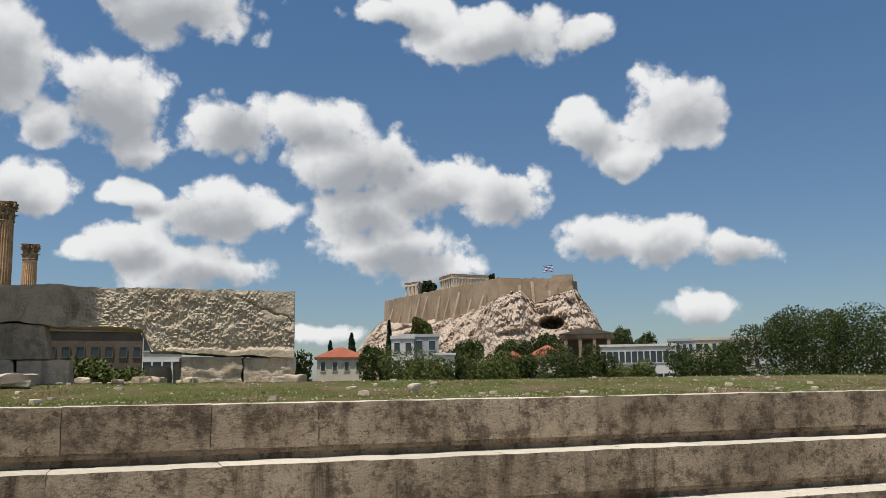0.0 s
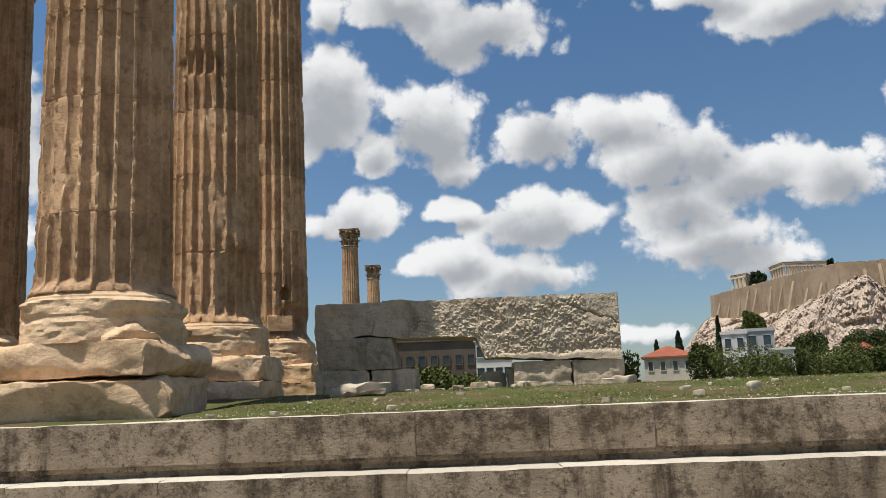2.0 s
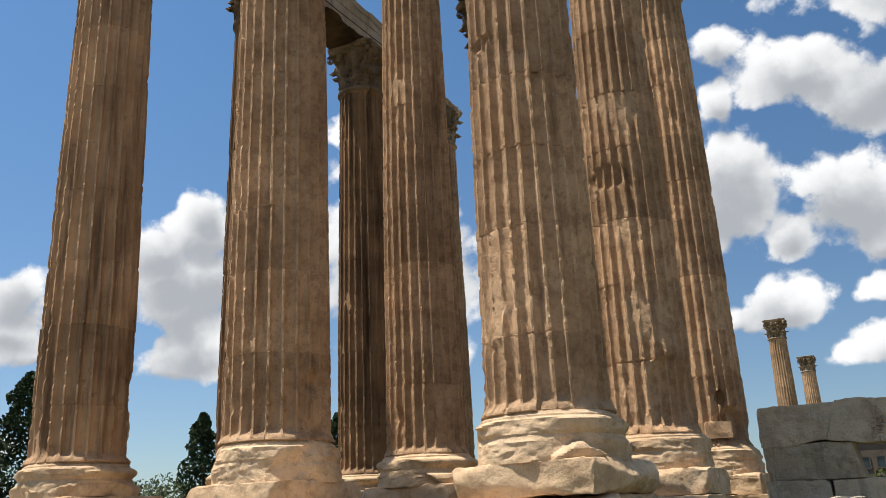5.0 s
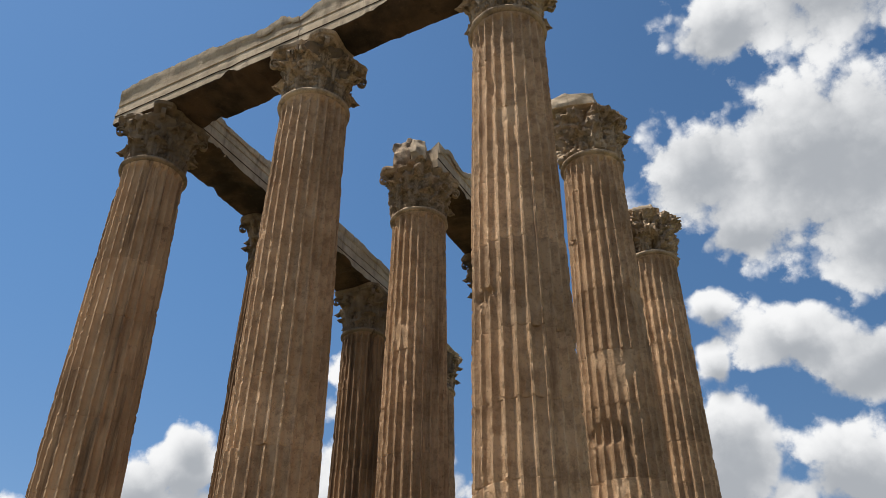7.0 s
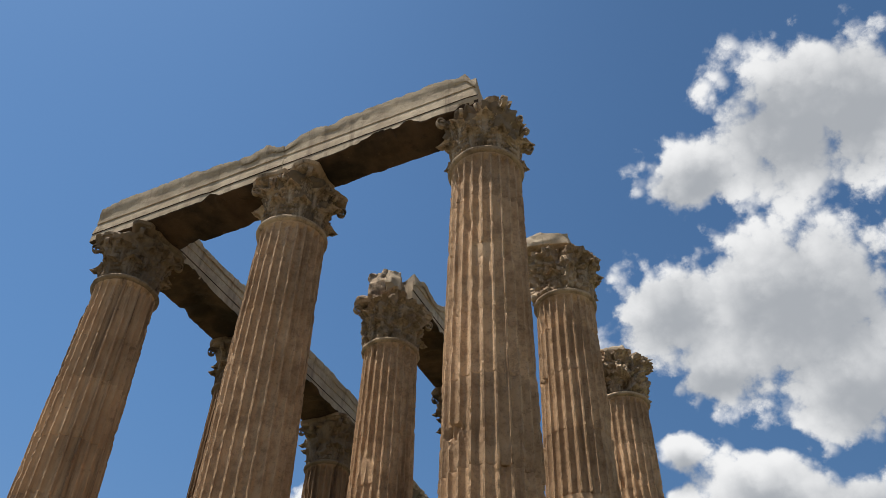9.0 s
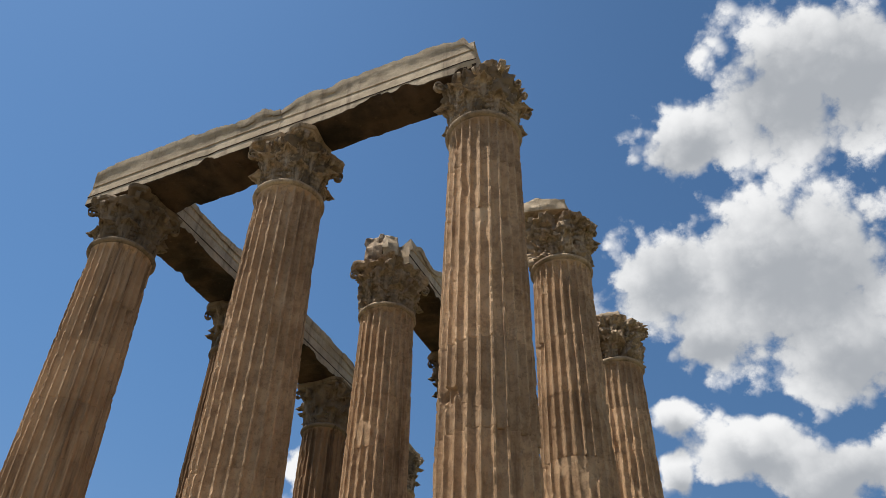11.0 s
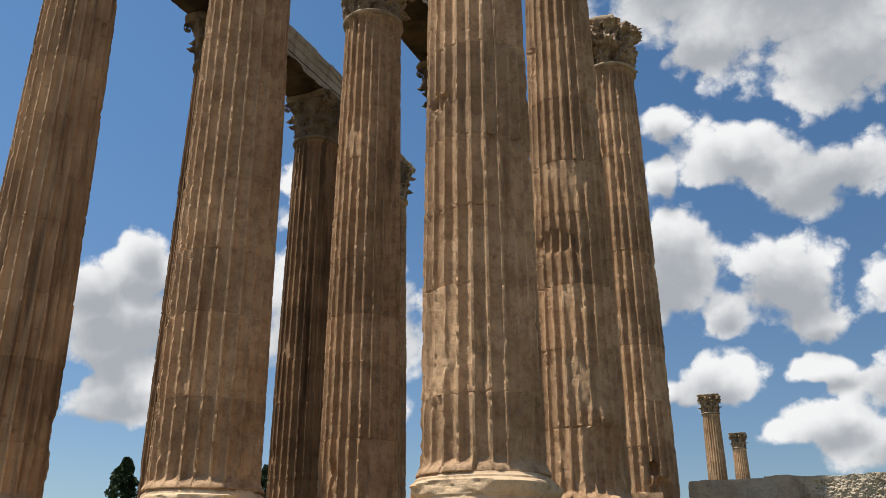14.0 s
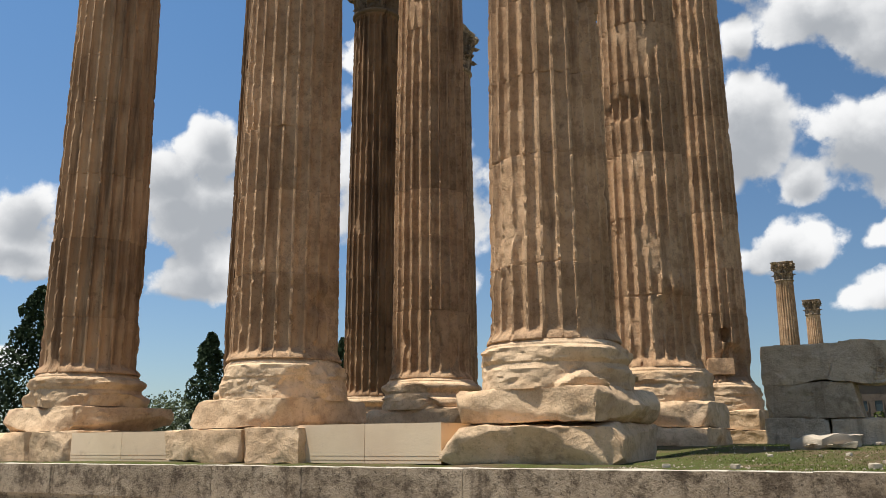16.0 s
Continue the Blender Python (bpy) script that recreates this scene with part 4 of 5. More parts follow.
def rock_hill():
    n, m = 330, 130
    crest_az = (12.95, 13.95, 14.55, 15.65, 17.15, 18.15, 19.65, 21.15, 22.35, 23.25, 24.15, 24.95, 25.45, 25.85, 26.35, 27.15, 27.95, 28.55, 29.25, 29.85, 30.25, 30.95, 32.35)
    crest_el = (0.8, 2.1, 3.1, 4.1, 3.95, 3.9, 4.2, 4.65, 5.1, 5.35, 5.75, 6.0, 5.5, 4.95, 5.15, 5.55, 5.85, 5.85, 5.1, 4.3, 3.1, 1.8, 0.7)
    crest_d = (650, 655, 660, 662, 632, 610, 580, 552, 530, 506, 502, 500, 508, 512, 514, 515, 516, 518, 522, 526, 530, 535, 540)
    az = np.linspace(12.95, 32.35, n)
    V = np.zeros((m, n, 3))
    ce, cd = np.interp(az, crest_az, crest_el), np.interp(az, crest_az, crest_d)
    foot = np.interp(az, (13, 23, 33), (520, 425, 440))
    for i in range(m):
        t = i / (m - 1) * 1.35
        if t <= 1:
            lift = 0.30 * t + 0.70 * step01(np.array(t), 0.28, 0.95)
            d = foot + (cd - foot) * (t ** 0.85)
            z = (EYE0.z + cd * np.tan(np.radians(ce))) * lift - 3 * (1 - t)
        else:
            d = cd + (t - 1) * 260
            z = (EYE0.z + cd * np.tan(np.radians(ce))) * (1 - ((t - 1) / 0.35) ** 3 * 1.0)
        V[i, :, 0], V[i, :, 1], V[i, :, 2] = az, d, z
    P = np.stack([EYE0.x + V[..., 1] * np.sin(np.radians(V[..., 0])), EYE0.y + V[..., 1] * np.cos(np.radians(V[..., 0])), V[..., 2]], -1).reshape(-1, 3)
    tt = np.repeat(np.arange(m) / (m - 1) * 1.35, n)
    A = V[..., 0].ravel()
    amp = step01(tt, 0.05, 0.3) * (1 - 0.8 * step01(tt, 1.0, 1.1))
    crag = fbm(P * 0.045, 5, 21, 0.58)
    ledge = np.abs(fbm(P * np.array((0.05, 0.05, 0.12)), 4, 25))
    rad = P - np.array((EYE0.x, EYE0.y, 0))
    rad[:, 2] = 0
    rad /= np.linalg.norm(rad, axis=1, keepdims=True)
    P += rad * (amp * (crag * 5 - ledge * 6 + 3 - np.abs(fbm(P * 0.3, 4, 44, 0.7)) * 3.2))[:, None]
    P[:, 2] += amp * (fbm(P * 0.06 + 9, 4, 31) * 2.2 - 0.8)
    elv = np.degrees(np.arctan2(P[:, 2], V[..., 1].ravel()))
    cave = np.clip(1.25 - np.hypot((A - 26.95) / 0.82, (elv - 3.80) / 0.40) ** 4, 0, 1)
    P += rad * (cave * 26 * (tt < 1))[:, None]
    me = mesh_of("rock_hill", P, grid_faces(m, n), ROCK, 0)
    return thing("rock_hill", "pale pinkish limestone crag with a dark cave under ancient walls", "hill", Matrix(), mesh=me)


rock_hill()


def rampart():
    wall = thing("rampart", "tall brown masonry rampart with buttresses on the crag", "fortress wall", Matrix())
    corners = [far(15.8, 672), far(23.45, 520), far(28.25, 532), far(28.65, 575)]
    tops = [height_at(5.38, 672), height_at(6.83, 520), height_at(6.66, 532), height_at(6.60, 560)]
    rng = random.Random(5)
    for k in range(3):
        a, b = corners[k], corners[k + 1]
        run = (b - a)
        n = max(8, round(run.length / 1.5))
        side = Vector((run.y, -run.x, 0)).normalized()
        rings = []
        for i in range(n + 1):
            s = i / n
            c = a + run * s
            zt = tops[k] + (tops[k + 1] - tops[k]) * s + 0.8 * math.sin(i * 1.7 + k) * (1 if i % 5 == 0 else 0.2)
            zb = 30.0
            j = fbm(np.array([[c.x * 0.1, c.y * 0.1, 0.0]]), 3, 3)[0] * 0.8
            rings.append([c + side * (1.8 + j) + Vector((0, 0, zb)), c + side * (0.3 + j) + Vector((0, 0, zt)), c - side * 3 + Vector((0, 0, zt)), c - side * 3 + Vector((0, 0, zb))])
        V, F = ring_solid(np.array([[tuple(p) for p in r] for r in rings]))
        part("wall", mesh_of("wall", V, F, RAMPART, 30), wall)
        steps = max(3, round(run.length / (15 if k == 0 else 11)))
        for i in range(1, steps):
            if k == 2:
                break
            s = (i + rng.uniform(-0.2, 0.2)) / steps
            c = a + run * s
            zt = tops[k] + (tops[k + 1] - tops[k]) * s - rng.uniform(1.5, 8)
            wd, dp = rng.uniform(0.7, 1.4), rng.uniform(4.5, 8)
            u = run.normalized()
            V = [c - u * wd, c + u * wd, c + u * wd + side * (dp + 2), c - u * wd + side * (dp + 2)]
            V = [(p.x, p.y, 28) for p in V] + [(p.x, p.y, zt - (0 if q < 2 else 3)) for q, p in enumerate([c - u * wd, c + u * wd, c + u * wd + side * 1.0, c - u * wd + side * 1.0])]
            F = [(3, 2, 1, 0), (4, 5, 6, 7), (0, 1, 5, 4), (1, 2, 6, 5), (2, 3, 7, 6), (3, 0, 4, 7)]
            part("buttress", mesh_of("buttress", V, F, BUTTRESS, 0), wall)
    c = far(27.75, 534)
    V, F = rough_box(13, 12, height_at(6.88, 534) - 40, 5, 0.3, 0.5, 1.6, 0.2, 24)
    part("tower", mesh_of("tower", V, F, RAMPART, 30), wall, "", pose(c.x, c.y, 40, 0, 0, -28))
    return wall


rampart()


def far_temple(p0, p1, p2, z0, zc, zt, n0, n1, label, gable=True):
    """A ruined colonnade: a short front from p0 to p1 and a long side from p1 to p2."""
    t = thing("far_temple", label, "temple", Matrix())
    tops = []
    for a, b, n in ((p0, p1, n0), (p1, p2, n1)):
        run = b - a
        for k in range(n):
            if b is p2 and k == 0:
                continue
            c = a + run * (k / (n - 1))
            rings = []
            for z, r in ((z0, 1.0), (z0 + (zc - z0) * 0.5, 0.93), (zc - 1.2, 0.8), (zc - 0.6, 1.15), (zc, 1.2)):
                rings.append([(c.x + r * math.cos(q * math.pi / 5), c.y + r * math.sin(q * math.pi / 5), z) for q in range(10)])
            part("column", mesh_of("column", *ring_solid(rings), TEMPLE, 40), t)
        u, side = run.normalized(), Vector((run.y, -run.x, 0)).normalized()
        rot = math.degrees(math.atan2(run.y, run.x))
        m = (a + b) / 2
        for nm, zz, hh, dp in (("architrave", zc, (zt - zc) * 0.48, 2.0), ("frieze", zc + (zt - zc) * 0.5, (zt - zc) * 0.34, 2.1), ("cornice", zc + (zt - zc) * 0.85, (zt - zc) * 0.15, 3.0)):
            V, F = rough_box(run.length + 2.2, dp, hh, 7, 0.12, 0.15, 1.4, 0.4, 30)
            part(nm, mesh_of(nm, V, F, TEMPLE, 30), t, "", pose(m.x, m.y, zz, 0, 0, rot))
        V, F = plain_box(run.length + 3, 4, 2)
        part("floor", mesh_of("floor", V, F, TEMPLE, 0), t, "", pose(m.x, m.y, z0 - 2, 0, 0, rot))
    if gable:
        run = p1 - p0
        h = 3.0
        m = (p0 + p1) / 2
        V = [(-run.length * 0.5, -0.8, 0), (run.length * 0.5, -0.8, 0), (run.length * 0.12, -0.8, h * 0.8), (-run.length * 0.1, -0.8, h * 0.7)]
        V += [(x, 0.8, z) for x, _, z in V]
        F = [(0, 1, 2, 3), (7, 6, 5, 4), (0, 4, 5, 1), (1, 5, 6, 2), (2, 6, 7, 3), (3, 7, 4, 0)]
        part("gable", mesh_of("gable", V, F, TEMPLE, 0), t, "", pose(m.x, m.y, zt, 0, 0, math.degrees(math.atan2(run.y, run.x))))
    # inner walls behind the columns
    m = (p0 + p2) / 2
    V, F = plain_box((p2 - p1).length * 0.45, (p1 - p0).length * 0.4, zc - z0)
    part("inner_wall", mesh_of("inner_wall", V, F, TEMPLE, 0), t, "", pose(m.x, m.y, z0, 0, 0, math.degrees(math.atan2((p2 - p1).y, (p2 - p1).x))))
    return t


far_temple(far(19.6, 664), far(20.35, 642), far(22.8, 655), 66.0, 77.4, 80.9, 6, 13, "distant ruined marble temple with columns above the rampart", False)
far_temple(far(17.25, 700), far(18, 690), far(18.55, 715), 66.0, 77.5, 80.9, 4, 4, "distant ruined marble temple end with scaffolding behind the rampart", False)


def flag():
    base = far(27.15, 534)
    f = thing("flag", "small blue and white striped flag flying from a tall pole", "flag", pose(base.x, base.y, 62))
    top = height_at(7.6, 534) - 62
    rings = [[(r * math.cos(q), r * math.sin(q), z) for q in np.linspace(0, 2 * math.pi, 8, endpoint=False)] for z, r in ((0, 0.22), (top, 0.12))]
    part("pole", mesh_of("pole", *ring_solid(rings), METAL, 40), f)
    w, hgt = 6.0, 4.2
    u = Vector((math.cos(radians(-27)), math.sin(radians(-27)), 0))
    for k in range(9):
        V = []
        for i in range(9):
            s = i / 8
            wave = 0.35 * math.sin(s * 6) + 0.15 * math.sin(s * 11 + k)
            p = -u * (s * w) + Vector((-u.y, u.x, 0)) * wave
            for dz in (0, 1):
                V.append((p.x, p.y, top - hgt + (k + dz) * hgt / 9 - 0.5 * s))
        F = [(2 * i, 2 * i + 2, 2 * i + 3, 2 * i + 1) for i in range(8)]
        me = mesh_of("stripe", V, F, BLUE_CLOTH if k % 2 == 0 else WHITE_CLOTH, 0)
        part("stripe", me, f)
    return f


flag()

# ---- trees and bushes ----


def crown_mesh(w, hgt, seed, mat, shape, leaves, size):
    rng = np.random.RandomState(seed)
    pts = []
    lumps = [(rng.uniform(-0.7, 0.7), rng.uniform(-0.6, 0.6), rng.uniform(0.06, 0.80), rng.uniform(0.26, 0.44)) for _ in range(26)]
    while len(pts) < leaves:
        if shape == "cypress":
            z = rng.uniform(0, 1)
            r = (0.55 + 1.3 * z) if z < 0.3 else 1.16 * (1 - z) ** 0.62 + 0.03
            a = rng.uniform(0, 2 * math.pi)
            q = r * (rng.uniform(0.55, 1.0) + 0.22 * math.sin(a * 3 + z * 21 + seed) + 0.12 * math.sin(z * 47 + a))
            pts.append((q * math.cos(a) * w / 2, q * math.sin(a) * w / 2, z * hgt))
        else:
            cx, cy, cz, cr = lumps[rng.randint(len(lumps))]
            d = rng.normal(size=3)
            d /= np.linalg.norm(d)
            d *= cr * rng.uniform(0.65, 1.0)
            p = (cx + d[0], cy + d[1], cz + d[2] * 0.62)
            if p[2] < (0.02 if shape == "bush" else 0.12):
                continue
            pts.append((p[0] * w / 2, p[1] * w / 2, p[2] * hgt))
    pts = np.array(pts)
    n = len(pts)
    a = rng.normal(size=(n, 3))
    a /= np.linalg.norm(a, axis=1, keepdims=True)
    b = np.cross(a, rng.normal(size=(n, 3)))
    b /= np.linalg.norm(b, axis=1, keepdims=True)
    sz = size * rng.uniform(0.6, 1.4, size=(n, 1))
    V = np.stack([pts - a * sz, pts - b * sz * 0.55, pts + a * sz, pts + b * sz * 0.55], 1).reshape(-1, 3)
    F = np.arange(4 * n).reshape(-1, 4).tolist()
    return mesh_of("crown", V, F, mat, 0)


def trunk_mesh(hgt, r, seed, limbs=5):
    rng = random.Random(seed)
    pieces = []

    def limb(p, q, r0, r1):
        d = (q - p)
        u = d.orthogonal().normalized()
        v = d.cross(u).normalized()
        rings = []
        for s in (0, 0.5, 1):
            c = p + d * s + u * 0.04 * d.length * math.sin(s * 3)
            rr = r0 + (r1 - r0) * s
            rings.append([tuple(c + (u * math.cos(k * math.pi / 3) + v * math.sin(k * math.pi / 3)) * rr) for k in range(6)])
        pieces.append(ring_solid(rings))
    top = Vector((rng.uniform(-0.05, 0.05) * hgt, rng.uniform(-0.05, 0.05) * hgt, hgt))
    limb(Vector((0, 0, -0.3)), top, r, r * 0.4)
    for k in range(limbs):
        s = rng.uniform(0.35, 0.9)
        a = k * 2.4 + rng.random()
        p = top * s
        limb(p, p + Vector((math.cos(a) * hgt * 0.35, math.sin(a) * hgt * 0.35, hgt * 0.35)), r * 0.45, r * 0.12)
    return mesh_of("trunk", *joined(pieces), BARK, 50)


def tree(at, w, hgt, seed, mat, shape, label, leaves=1100, size=0.3, z0=-1.7, category="tree"):
    t = thing({"cypress": "cypress_tree", "bush": "bush"}.get(shape, "tree"), label, category, pose(at.x, at.y, z0))
    part("trunk", trunk_mesh(hgt * (0.85 if shape == "cypress" else 0.5), max(0.08, hgt * 0.022), seed, 0 if shape == "cypress" else 5), t)
    part("crown", crown_mesh(w, hgt, seed, mat, shape, leaves, size), t)
    return t


def tree_at(az, dist, el_top, width_deg, seed, mat, shape, label, leaves=1100, size=None, z0=-1.7):
    hgt = height_at(el_top, dist) - z0
    w = dist * radians(width_deg)
    return tree(far(az, dist), w, hgt, seed, mat, shape, label, leaves, size or max(0.11, dist * 0.0017), z0)


# cypresses and shrubs to the south
tree_at(-55.3, 66, 9.5, 5.4, 1, CYPRESS, "cypress", "tall dark green cypress beyond the temple", 10000, 0.16)
tree_at(-59.3, 60, 8.9, 5.0, 2, CYPRESS, "cypress", "tall dark green cypress beyond the temple", 9000, 0.16)
tree_at(-45.1, 84, 7.1, 3.5, 3, CYPRESS, "cypress", "dark green cypress standing alone beyond the temple", 9000, 0.17)
tree_at(-36.6, 96, 6.9, 3.0, 4, CYPRESS, "cypress", "dark green cypress between two columns", 8000, 0.18)
tree_at(-48.3, 78, 3.5, 5.2, 5, OLIVE, "bush", "round grey-green olive tree", 5200, 0.15)
tree_at(-51.6, 82, 2.4, 3.6, 6, OLIVE, "bush", "round grey-green olive tree", 2000, 0.2)
tree_at(-41.5, 92, 2.2, 3.8, 7, BUSH, "bush", "low green shrubs beyond the temple", 1600)
# behind the fallen wall
tree_at(-1.6, 40, 2.35, 5.8, 11, BUSH, "bush", "thick green bush behind the fallen block", 7000, 0.10)
tree_at(-3.6, 44, 1.35, 3.6, 12, BUSH, "bush", "green bush behind the fallen block", 4000, 0.10)
tree_at(9.7, 96, 2.41, 2.6, 13, PINE, "tree", "dense dark green tree beside the fallen block", 2600, 0.24)
tree_at(7.9, 100, 2.29, 2.2, 14, PINE, "tree", "dense dark green tree behind the fallen block", 2000, 0.24)
# along the foot of the crag
for az_, d_, e_, w_, s_, mt_, sh_, lb_ in (
        (15.1, 125, 2.83, 2.3, 21, PINE, "tree", "dark green rounded tree by the red-roofed house"),
        (17.4, 105, 2.31, 3.9, 22, BUSH, "bush", "broad light green shrub by the pale house"),
        (16.1, 205, 4.09, 0.45, 23, CYPRESS, "cypress", "slim dark cypress below the rampart"),
        (13.6, 210, 3.26, 0.7, 24, CYPRESS, "cypress", "dark cypress above the red roof"),
        (20.2, 160, 2.24, 2.6, 25, PINE, "tree", "dark green tree below the crag"),
        (22.7, 120, 2.07, 3.2, 26, BUSH, "bush", "broad green shrub below the crag"),
        (21.2, 220, 2.85, 2.2, 27, PINE, "tree", "green tree at the foot of the crag"),
        (24.3, 225, 2.79, 2.6, 28, PINE, "tree", "green tree at the foot of the crag"),
        (25.4, 130, 1.91, 2.6, 29, PINE, "tree", "low dark green tree below the crag"),
        (27.9, 112, 2.54, 4.2, 30, PINE, "tree", "broad green pine before the porch"),
        (30.2, 118, 1.87, 2.6, 31, PINE, "tree", "low green pine before the white building"),
        (19.2, 118, 1.63, 2.4, 32, BUSH, "bush", "low green shrub below the crag"),
        (26.4, 240, 3.22, 2.0, 33, PINE, "tree", "green tree under the cave"),
        (28.2, 250, 3.34, 2.0, 34, PINE, "tree", "green tree under the cave"),
        (31.3, 300, 3.78, 1.9, 35, PINE, "tree", "dark round tree on the shoulder of the crag"),
        (32.6, 310, 3, 1.9, 36, PINE, "tree", "green tree on the shoulder of the crag"),
        (36.2, 112, 2.24, 3.8, 37, PINE, "tree", "dark green tree before the white building"),
        (38.4, 135, 2.37, 2.4, 38, PINE, "tree", "dark green tree beyond the platform"),
        (42, 76, 4.61, 6.2, 39, PINE, "tree", "big dark green tree beyond the platform"),
        (46, 78, 4.46, 6.0, 40, PINE, "tree", "big dark green tree beyond the platform"),
        (23.6, 118, 1.48, 3.0, 41, BUSH, "bush", "low green shrub below the crag"),
        (32.4, 120, 1.29, 3.2, 42, BUSH, "bush", "low green shrub before the white building"),
        (12.2, 240, 2.74, 0.5, 43, CYPRESS, "cypress", "small dark cypress behind the red roof"),
        (18.7, 690, 6.75, 0.95, 44, CYPRESS, "bush", "dark tree on the rampart"),
        (23.05, 560, 7.13, 0.30, 45, CYPRESS, "bush", "small dark tree on the rampart"),
        (18.3, 560, 4.32, 1.2, 46, BUSH, "bush", "green shrubs under the rampart")):
    tree_at(az_, d_, e_, w_ * 1.15, s_, mt_, sh_, lb_, 22000 if 38 < s_ < 41 else 11000, d_ * 0.0012 if d_ < 400 else None, 50.0 if d_ > 600 else 58.0 if d_ == 560 and e_ > 6 else 30.0 if d_ > 500 else -1.7)

# ---- buildings below the crag ----


def house(az, dist, width_deg, el_top, depth, storeys, bays, wall_mat, label, roof="flat", z0=-1.9, turn=0.0, win=(0.5, 0.5), extra=None):
    """A building with storeys of framed windows and a flat or hipped roof, its front towards the temple."""
    w = dist * radians(width_deg)
    hgt = height_at(el_top, dist) - z0
    c = far(az, dist)
    b = thing("house", label, "building", pose(c.x, c.y, z0, 0, 0, -az + turn))
    body = hgt * (0.78 if roof == "hip" else 0.95)
    part("wall", mesh_of("wall", *plain_box(w, depth, body, (0, depth / 2, 0)), wall_mat, 0), b)
    if roof == "hip":
        V = [(-w / 2 - 0.5, -0.5, body), (w / 2 + 0.5, -0.5, body), (w / 2 + 0.5, depth + 0.5, body), (-w / 2 - 0.5, depth + 0.5, body),
             (-w / 2 + depth * 0.4, depth / 2, hgt), (w / 2 - depth * 0.4, depth / 2, hgt)]
        V += [(x, y, z - 0.25) for x, y, z in V[:4]]
        F = [(0, 1, 5, 4), (2, 3, 4, 5), (1, 2, 5), (3, 0, 4), (9, 8, 7, 6), (0, 6, 7, 1), (1, 7, 8, 2), (2, 8, 9, 3), (3, 9, 6, 0)]
        part("roof", mesh_of("roof", V, F, REDROOF, 0), b, "red tiled hipped roof")
    else:
        part("roof", mesh_of("roof", *plain_box(w + 0.5, depth + 0.5, hgt * 0.05, (0, depth / 2, body)), wall_mat, 0), b)
    sh = body / storeys
    ww, wh = w / bays * win[0], sh * win[1]
    for s in range(storeys):
        for k in range(bays):
            x, z = -w / 2 + (k + 0.5) * w / bays, s * sh + sh * 0.28
            V, F = joined([plain_box(ww + 0.24, 0.14, 0.12, (x, -0.07, z - 0.12)), plain_box(ww + 0.24, 0.14, 0.12, (x, -0.07, z + wh)),
                           plain_box(0.12, 0.14, wh, (x - ww / 2 - 0.06, -0.07, z)), plain_box(0.12, 0.14, wh, (x + ww / 2 + 0.06, -0.07, z))])
            wdw = part("window", mesh_of("window", V, F, wall_mat, 0), b)
            part("pane", mesh_of("pane", *plain_box(ww, 0.04, wh, (x, -0.03, z)), GLASS, 0), wdw)
    return b


house(12.9, 150, 3.1, 2.4, 9, 2, 4, CREAM, "cream two-storey house with a red tiled roof", "hip", win=(0.35, 0.45))
house(18.1, 175, 2.6, 3.16, 9, 3, 3, GREYWALL, "grey flat-roofed house with a white upper floor")
house(17, 172, 1.5, 3.05, 7, 3, 2, PLASTER, "white flat-roofed house among trees")
house(19.7, 150, 1.5, 1.88, 6, 1, 2, PLASTER, "low white pavilion with a flat roof")
house(26.6, 190, 2.2, 2.32, 8, 2, 4, CREAM, "cream house with a red roof below the crag", "hip")
house(24.3, 200, 1.4, 1.99, 7, 2, 3, CREAM, "small cream house with a red roof", "hip")
house(32.45, 150, 4.75, 2.25, 12, 2, 12, PLASTER, "long white modern building with bands of windows", win=(0.82, 0.5))
house(38, 190, 4.0, 2.56, 12, 3, 8, CREAM, "cream flat-roofed block with balconies")
house(35.6, 230, 2.4, 2.53, 10, 3, 6, GREYWALL, "grey flat-roofed block behind the trees")
house(-2.4, 120, 7.4, 3.56, 14, 2, 9, DARKWALL, "dark clad building with a row of pale windows", win=(0.5, 0.28))
house(1.6, 112, 2.4, 3.41, 10, 3, 4, PLASTER, "white building with glazed bands", win=(0.8, 0.5))
house(-10.5, 118, 3.0, 1.67, 10, 2, 5, GREYWALL, "grey building with glazed bands behind the columns", win=(0.8, 0.5))


def porch(az, dist):
    """A dark gabled porch on tall posts."""
    c = far(az, dist)
    b = thing("porch", "brown gabled porch on tall posts below the crag", "building", pose(c.x, c.y, -1.9, 0, 0, -az))
    w, d, hgt = dist * radians(3.1), 7.0, height_at(2.7, dist) + 1.9
    for k in range(4):
        part("post", mesh_of("post", *plain_box(0.7, 0.7, hgt, ((k / 3 - 0.5) * (w - 1), 0, 0)), RAMPART, 0), b)
    part("back_wall", mesh_of("back_wall", *plain_box(w, 0.5, hgt, (0, d, 0)), DARKWALL, 0), b)
    part("lintel", mesh_of("lintel", *plain_box(w + 1, d + 1, 0.9, (0, d / 2, hgt)), RAMPART, 0), b)
    z = hgt + 0.9
    V = [(-w / 2 - 1, -0.8, z), (w / 2 + 1, -0.8, z), (0, -0.8, z + 1.4), (-w / 2 - 1, d + 0.8, z), (w / 2 + 1, d + 0.8, z), (0, d + 0.8, z + 1.4)]
    part("roof", mesh_of("roof", V, [(0, 1, 2), (5, 4, 3), (0, 2, 5, 3), (2, 1, 4, 5), (1, 0, 3, 4)], DARKWALL, 0), b)
    return b


porch(29.25, 185)

# ---- stones on the grass ----


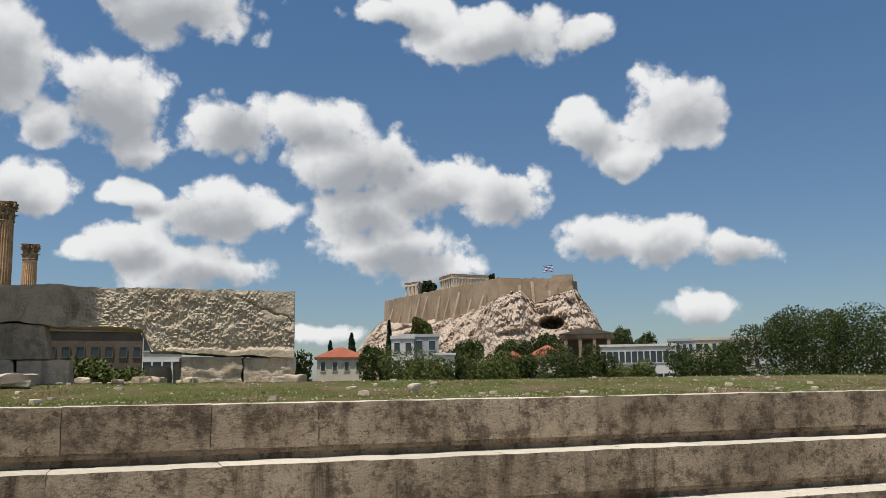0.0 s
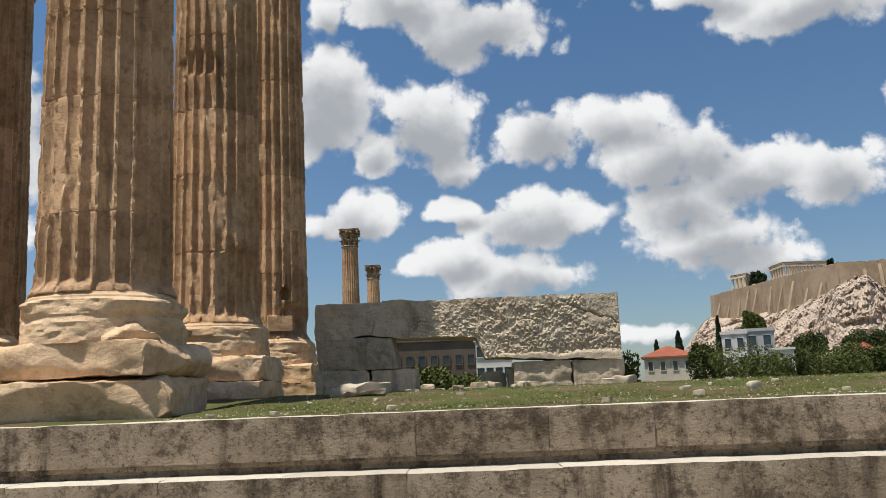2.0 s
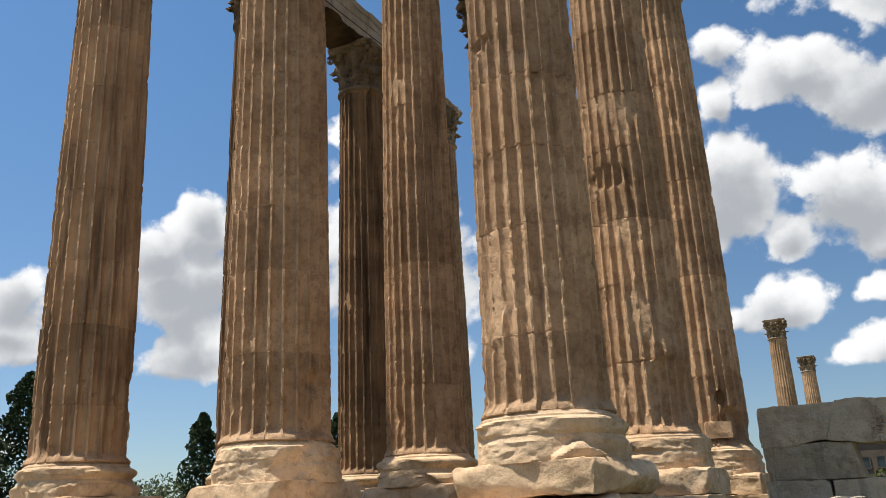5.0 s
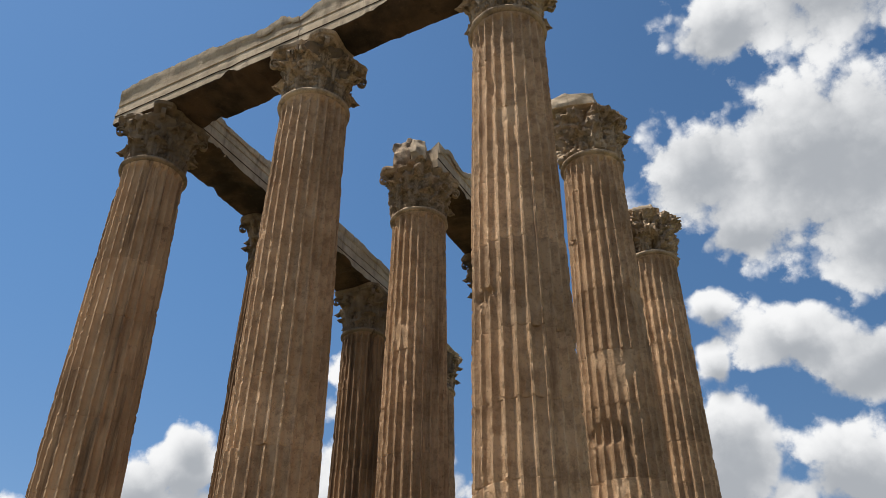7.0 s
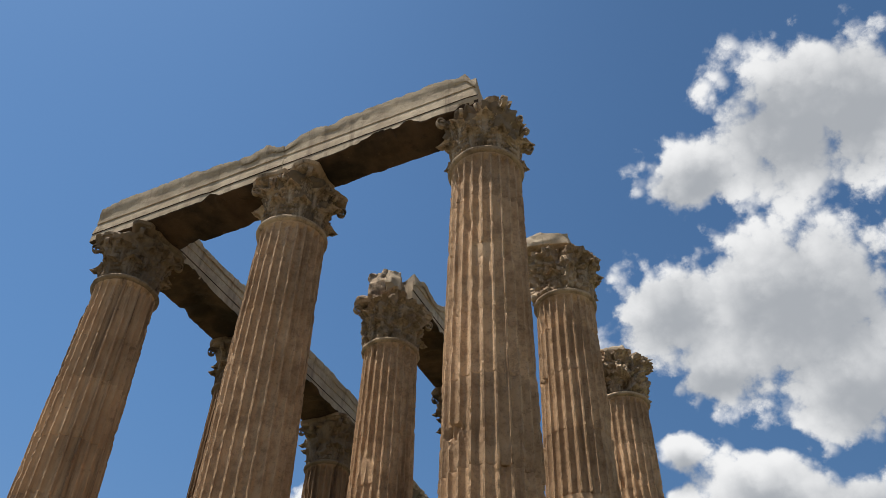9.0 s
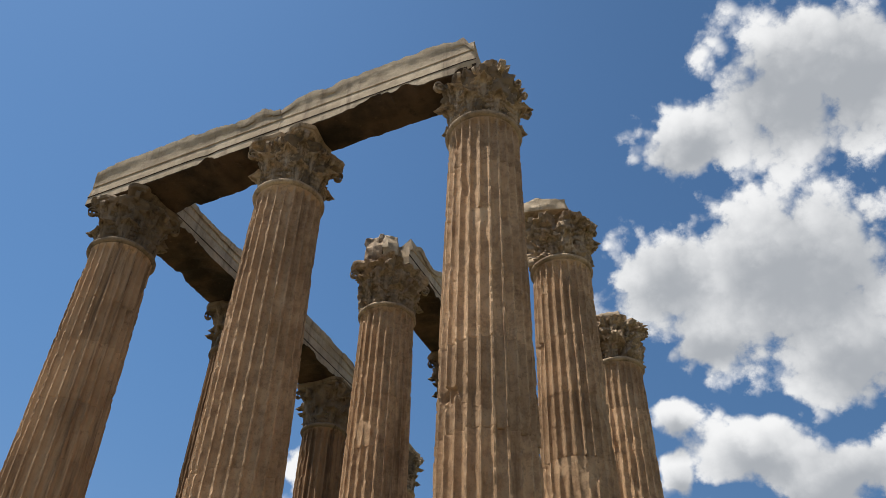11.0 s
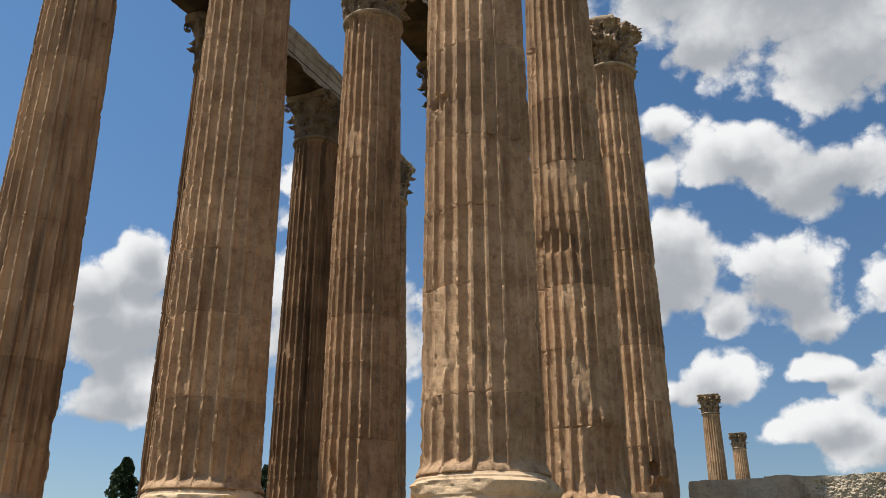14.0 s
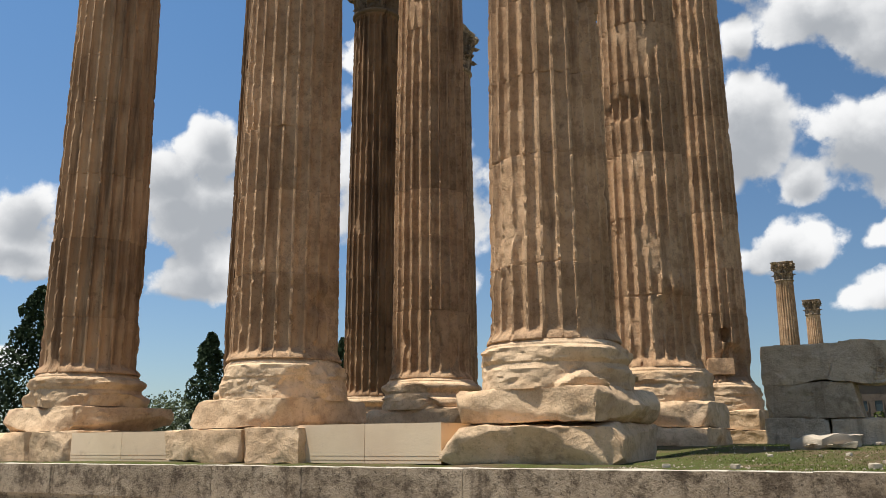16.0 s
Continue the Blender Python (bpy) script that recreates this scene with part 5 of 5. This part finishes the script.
def stone_at(x, y, size, seed, label, flat=0.5, name="stone", group="stones on the grass", mat=PEBBLE):
    v, f = rough_box(size, size * 0.75, size * flat, seed, size * 0.05, size * 0.1, size / 8, 2.2 / max(size, 0.2) * 0.5, 12, 0, 9, 0.3)
    z = float(platform_z(np.array([x]), np.array([y]))[0]) - size * flat * 0.22
    return thing(name, label, "stone", pose(x, y, z, 0, 0, seed * 47 % 360), group, mesh=mesh_of(name, v, f, mat, 34))


stone_at(3.52, 2.05, 1.0, 5, "flat pale broken stone lying on the grass", 0.26)
stone_at(3.58, 1.95, 1.12, 6, "thin dark slab under the pale stone", 0.10, mat=RUBBLE)
stone_at(8.44, -0.89, 0.16, 7, "small white stone lying on the soil", 0.6)
stone_at(9.44, -0.1, 0.20, 8, "small white stone lying on the soil", 0.6)
rng = random.Random(77)
for k in range(64):
    x, y = rng.uniform(2.0, 19.0), -2.0 + 9.0 * rng.random() ** 1.7
    sz = 0.05 + 0.11 * rng.random() ** 2.2
    stone_at(x, y, sz, 100 + k, "small pale stone lying on the soil", rng.uniform(0.4, 0.7))
for k in range(14):
    x = 4.2 + 2.6 * rng.random()
    stone_at(x, 7.0 + rng.random() * 0.7, rng.uniform(0.14, 0.42), 200 + k, "grey rubble stone before the fallen wall", 0.5, mat=RUBBLE)
stone_at(9.0, 7.7, 0.5, 221, "pale crumbled stones by the footing", 0.5)
stone_at(8.6, 7.75, 0.35, 222, "pale crumbled stones by the footing", 0.5)
stone_at(7.2, 7.8, 0.32, 223, "pale crumbled stones by the footing", 0.5)

# ---- steps of the platform, stone by stone ----


def step_course(name, label, y_front, z_top, z_bot, depth, seed, lip):
    """One course of the stepped platform: stones laid end to end, with a drawn-in foot."""
    course = thing(name, label, "steps", Matrix(), kind="structure")
    rng = random.Random(seed)
    kinds = []
    for k in range(7):
        length = 0.72 + 0.17 * k
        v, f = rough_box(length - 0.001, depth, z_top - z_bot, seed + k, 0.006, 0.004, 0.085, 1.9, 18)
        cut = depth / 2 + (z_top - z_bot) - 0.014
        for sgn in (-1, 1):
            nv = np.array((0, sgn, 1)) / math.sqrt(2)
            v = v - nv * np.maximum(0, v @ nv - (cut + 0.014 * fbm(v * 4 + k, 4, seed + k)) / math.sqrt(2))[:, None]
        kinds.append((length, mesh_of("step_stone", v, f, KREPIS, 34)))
    x = -34.0
    while x < 58:
        length, me = kinds[rng.randrange(7)]
        part("step_stone", me, course, "", pose(x + length / 2, y_front + depth / 2 + rng.uniform(-0.006, 0.006), z_bot + rng.uniform(-0.004, 0.002), 0, 0, 180 * rng.randrange(2)))
        x += length
    for k, (dz, dy) in enumerate(((0.06, 0.05), (0.14, 0.11))):
        V, F = plain_box(92, depth, dz - (0.06 if k else 0.0), (12, y_front + depth / 2 + dy, z_bot - dz))
        part("foot_moulding", mesh_of("foot_moulding", V, F, KREPIS, 0), course)
    return course


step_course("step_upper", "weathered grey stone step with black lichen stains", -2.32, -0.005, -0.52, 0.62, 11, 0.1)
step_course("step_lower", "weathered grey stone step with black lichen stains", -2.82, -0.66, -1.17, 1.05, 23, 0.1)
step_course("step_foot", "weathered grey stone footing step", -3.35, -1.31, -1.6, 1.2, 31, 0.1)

# ---- grass and crumbs ----


def grass():
    rng = np.random.RandomState(4)
    n = 120000
    x = rng.uniform(1.2, 24, n)
    y = -2.15 + 11.5 * rng.rand(n) ** 1.5
    P = np.stack([x * 0.8, y * 0.8, 0 * x], 1)
    keep = fbm(P, 4, 41) + 0.35 * rng.rand(n) - 0.5 * (1 - step01(y, -2.1, -0.6)) > -0.02
    x, y = x[keep], y[keep]
    n = len(x)
    z = platform_z(x, y) - 0.01
    a = rng.uniform(0, 2 * math.pi, n)
    hgt = rng.uniform(0.012, 0.042, n)
    w = rng.uniform(0.004, 0.010, n)
    lean = rng.normal(0, 0.025, (n, 2))
    V = np.zeros((n, 3, 3))
    V[:, 0] = np.stack([x - np.cos(a) * w, y - np.sin(a) * w, z], 1)
    V[:, 1] = np.stack([x + np.cos(a) * w, y + np.sin(a) * w, z], 1)
    V[:, 2] = np.stack([x + lean[:, 0], y + lean[:, 1], z + hgt], 1)
    me = mesh_of("grass", V.reshape(-1, 3), np.arange(3 * n).reshape(-1, 3).tolist(), GRASS, 0)
    thing("grass", "short thin green grass on brown soil", "grass", Matrix(), kind="stuff", mesh=me)


def crumbs():
    rng = np.random.RandomState(9)
    V, F = [], []
    base = np.array([(1, 0, 0), (-0.5, 0.8, 0), (-0.5, -0.8, 0), (0.1, 0.1, 0.8), (0.0, 0.0, -0.4)])
    tri = [(0, 1, 3), (1, 2, 3), (2, 0, 3), (1, 0, 4), (2, 1, 4), (0, 2, 4)]
    n = 4200
    xs, ys = rng.uniform(1.4, 22, n), -2.2 + 9 * rng.rand(n) ** 1.9
    zs = platform_z(xs, ys)
    for k in range(n):
        s = 0.006 + 0.018 * rng.rand() ** 3
        c, q = math.cos(k * 1.3), math.sin(k * 1.3)
        i = len(V)
        for p in base * s * rng.uniform(0.7, 1.3, (5, 3)):
            V.append((xs[k] + c * p[0] - q * p[1], ys[k] + q * p[0] + c * p[1], zs[k] + p[2] + 0.003))
        F += [tuple(i + j for j in t) for t in tri]
    thing("gravel", "pale stone crumbs strewn over brown soil", "gravel", Matrix(), kind="stuff", mesh=mesh_of("gravel", V, F, PEBBLE, 0))


grass()
crumbs()
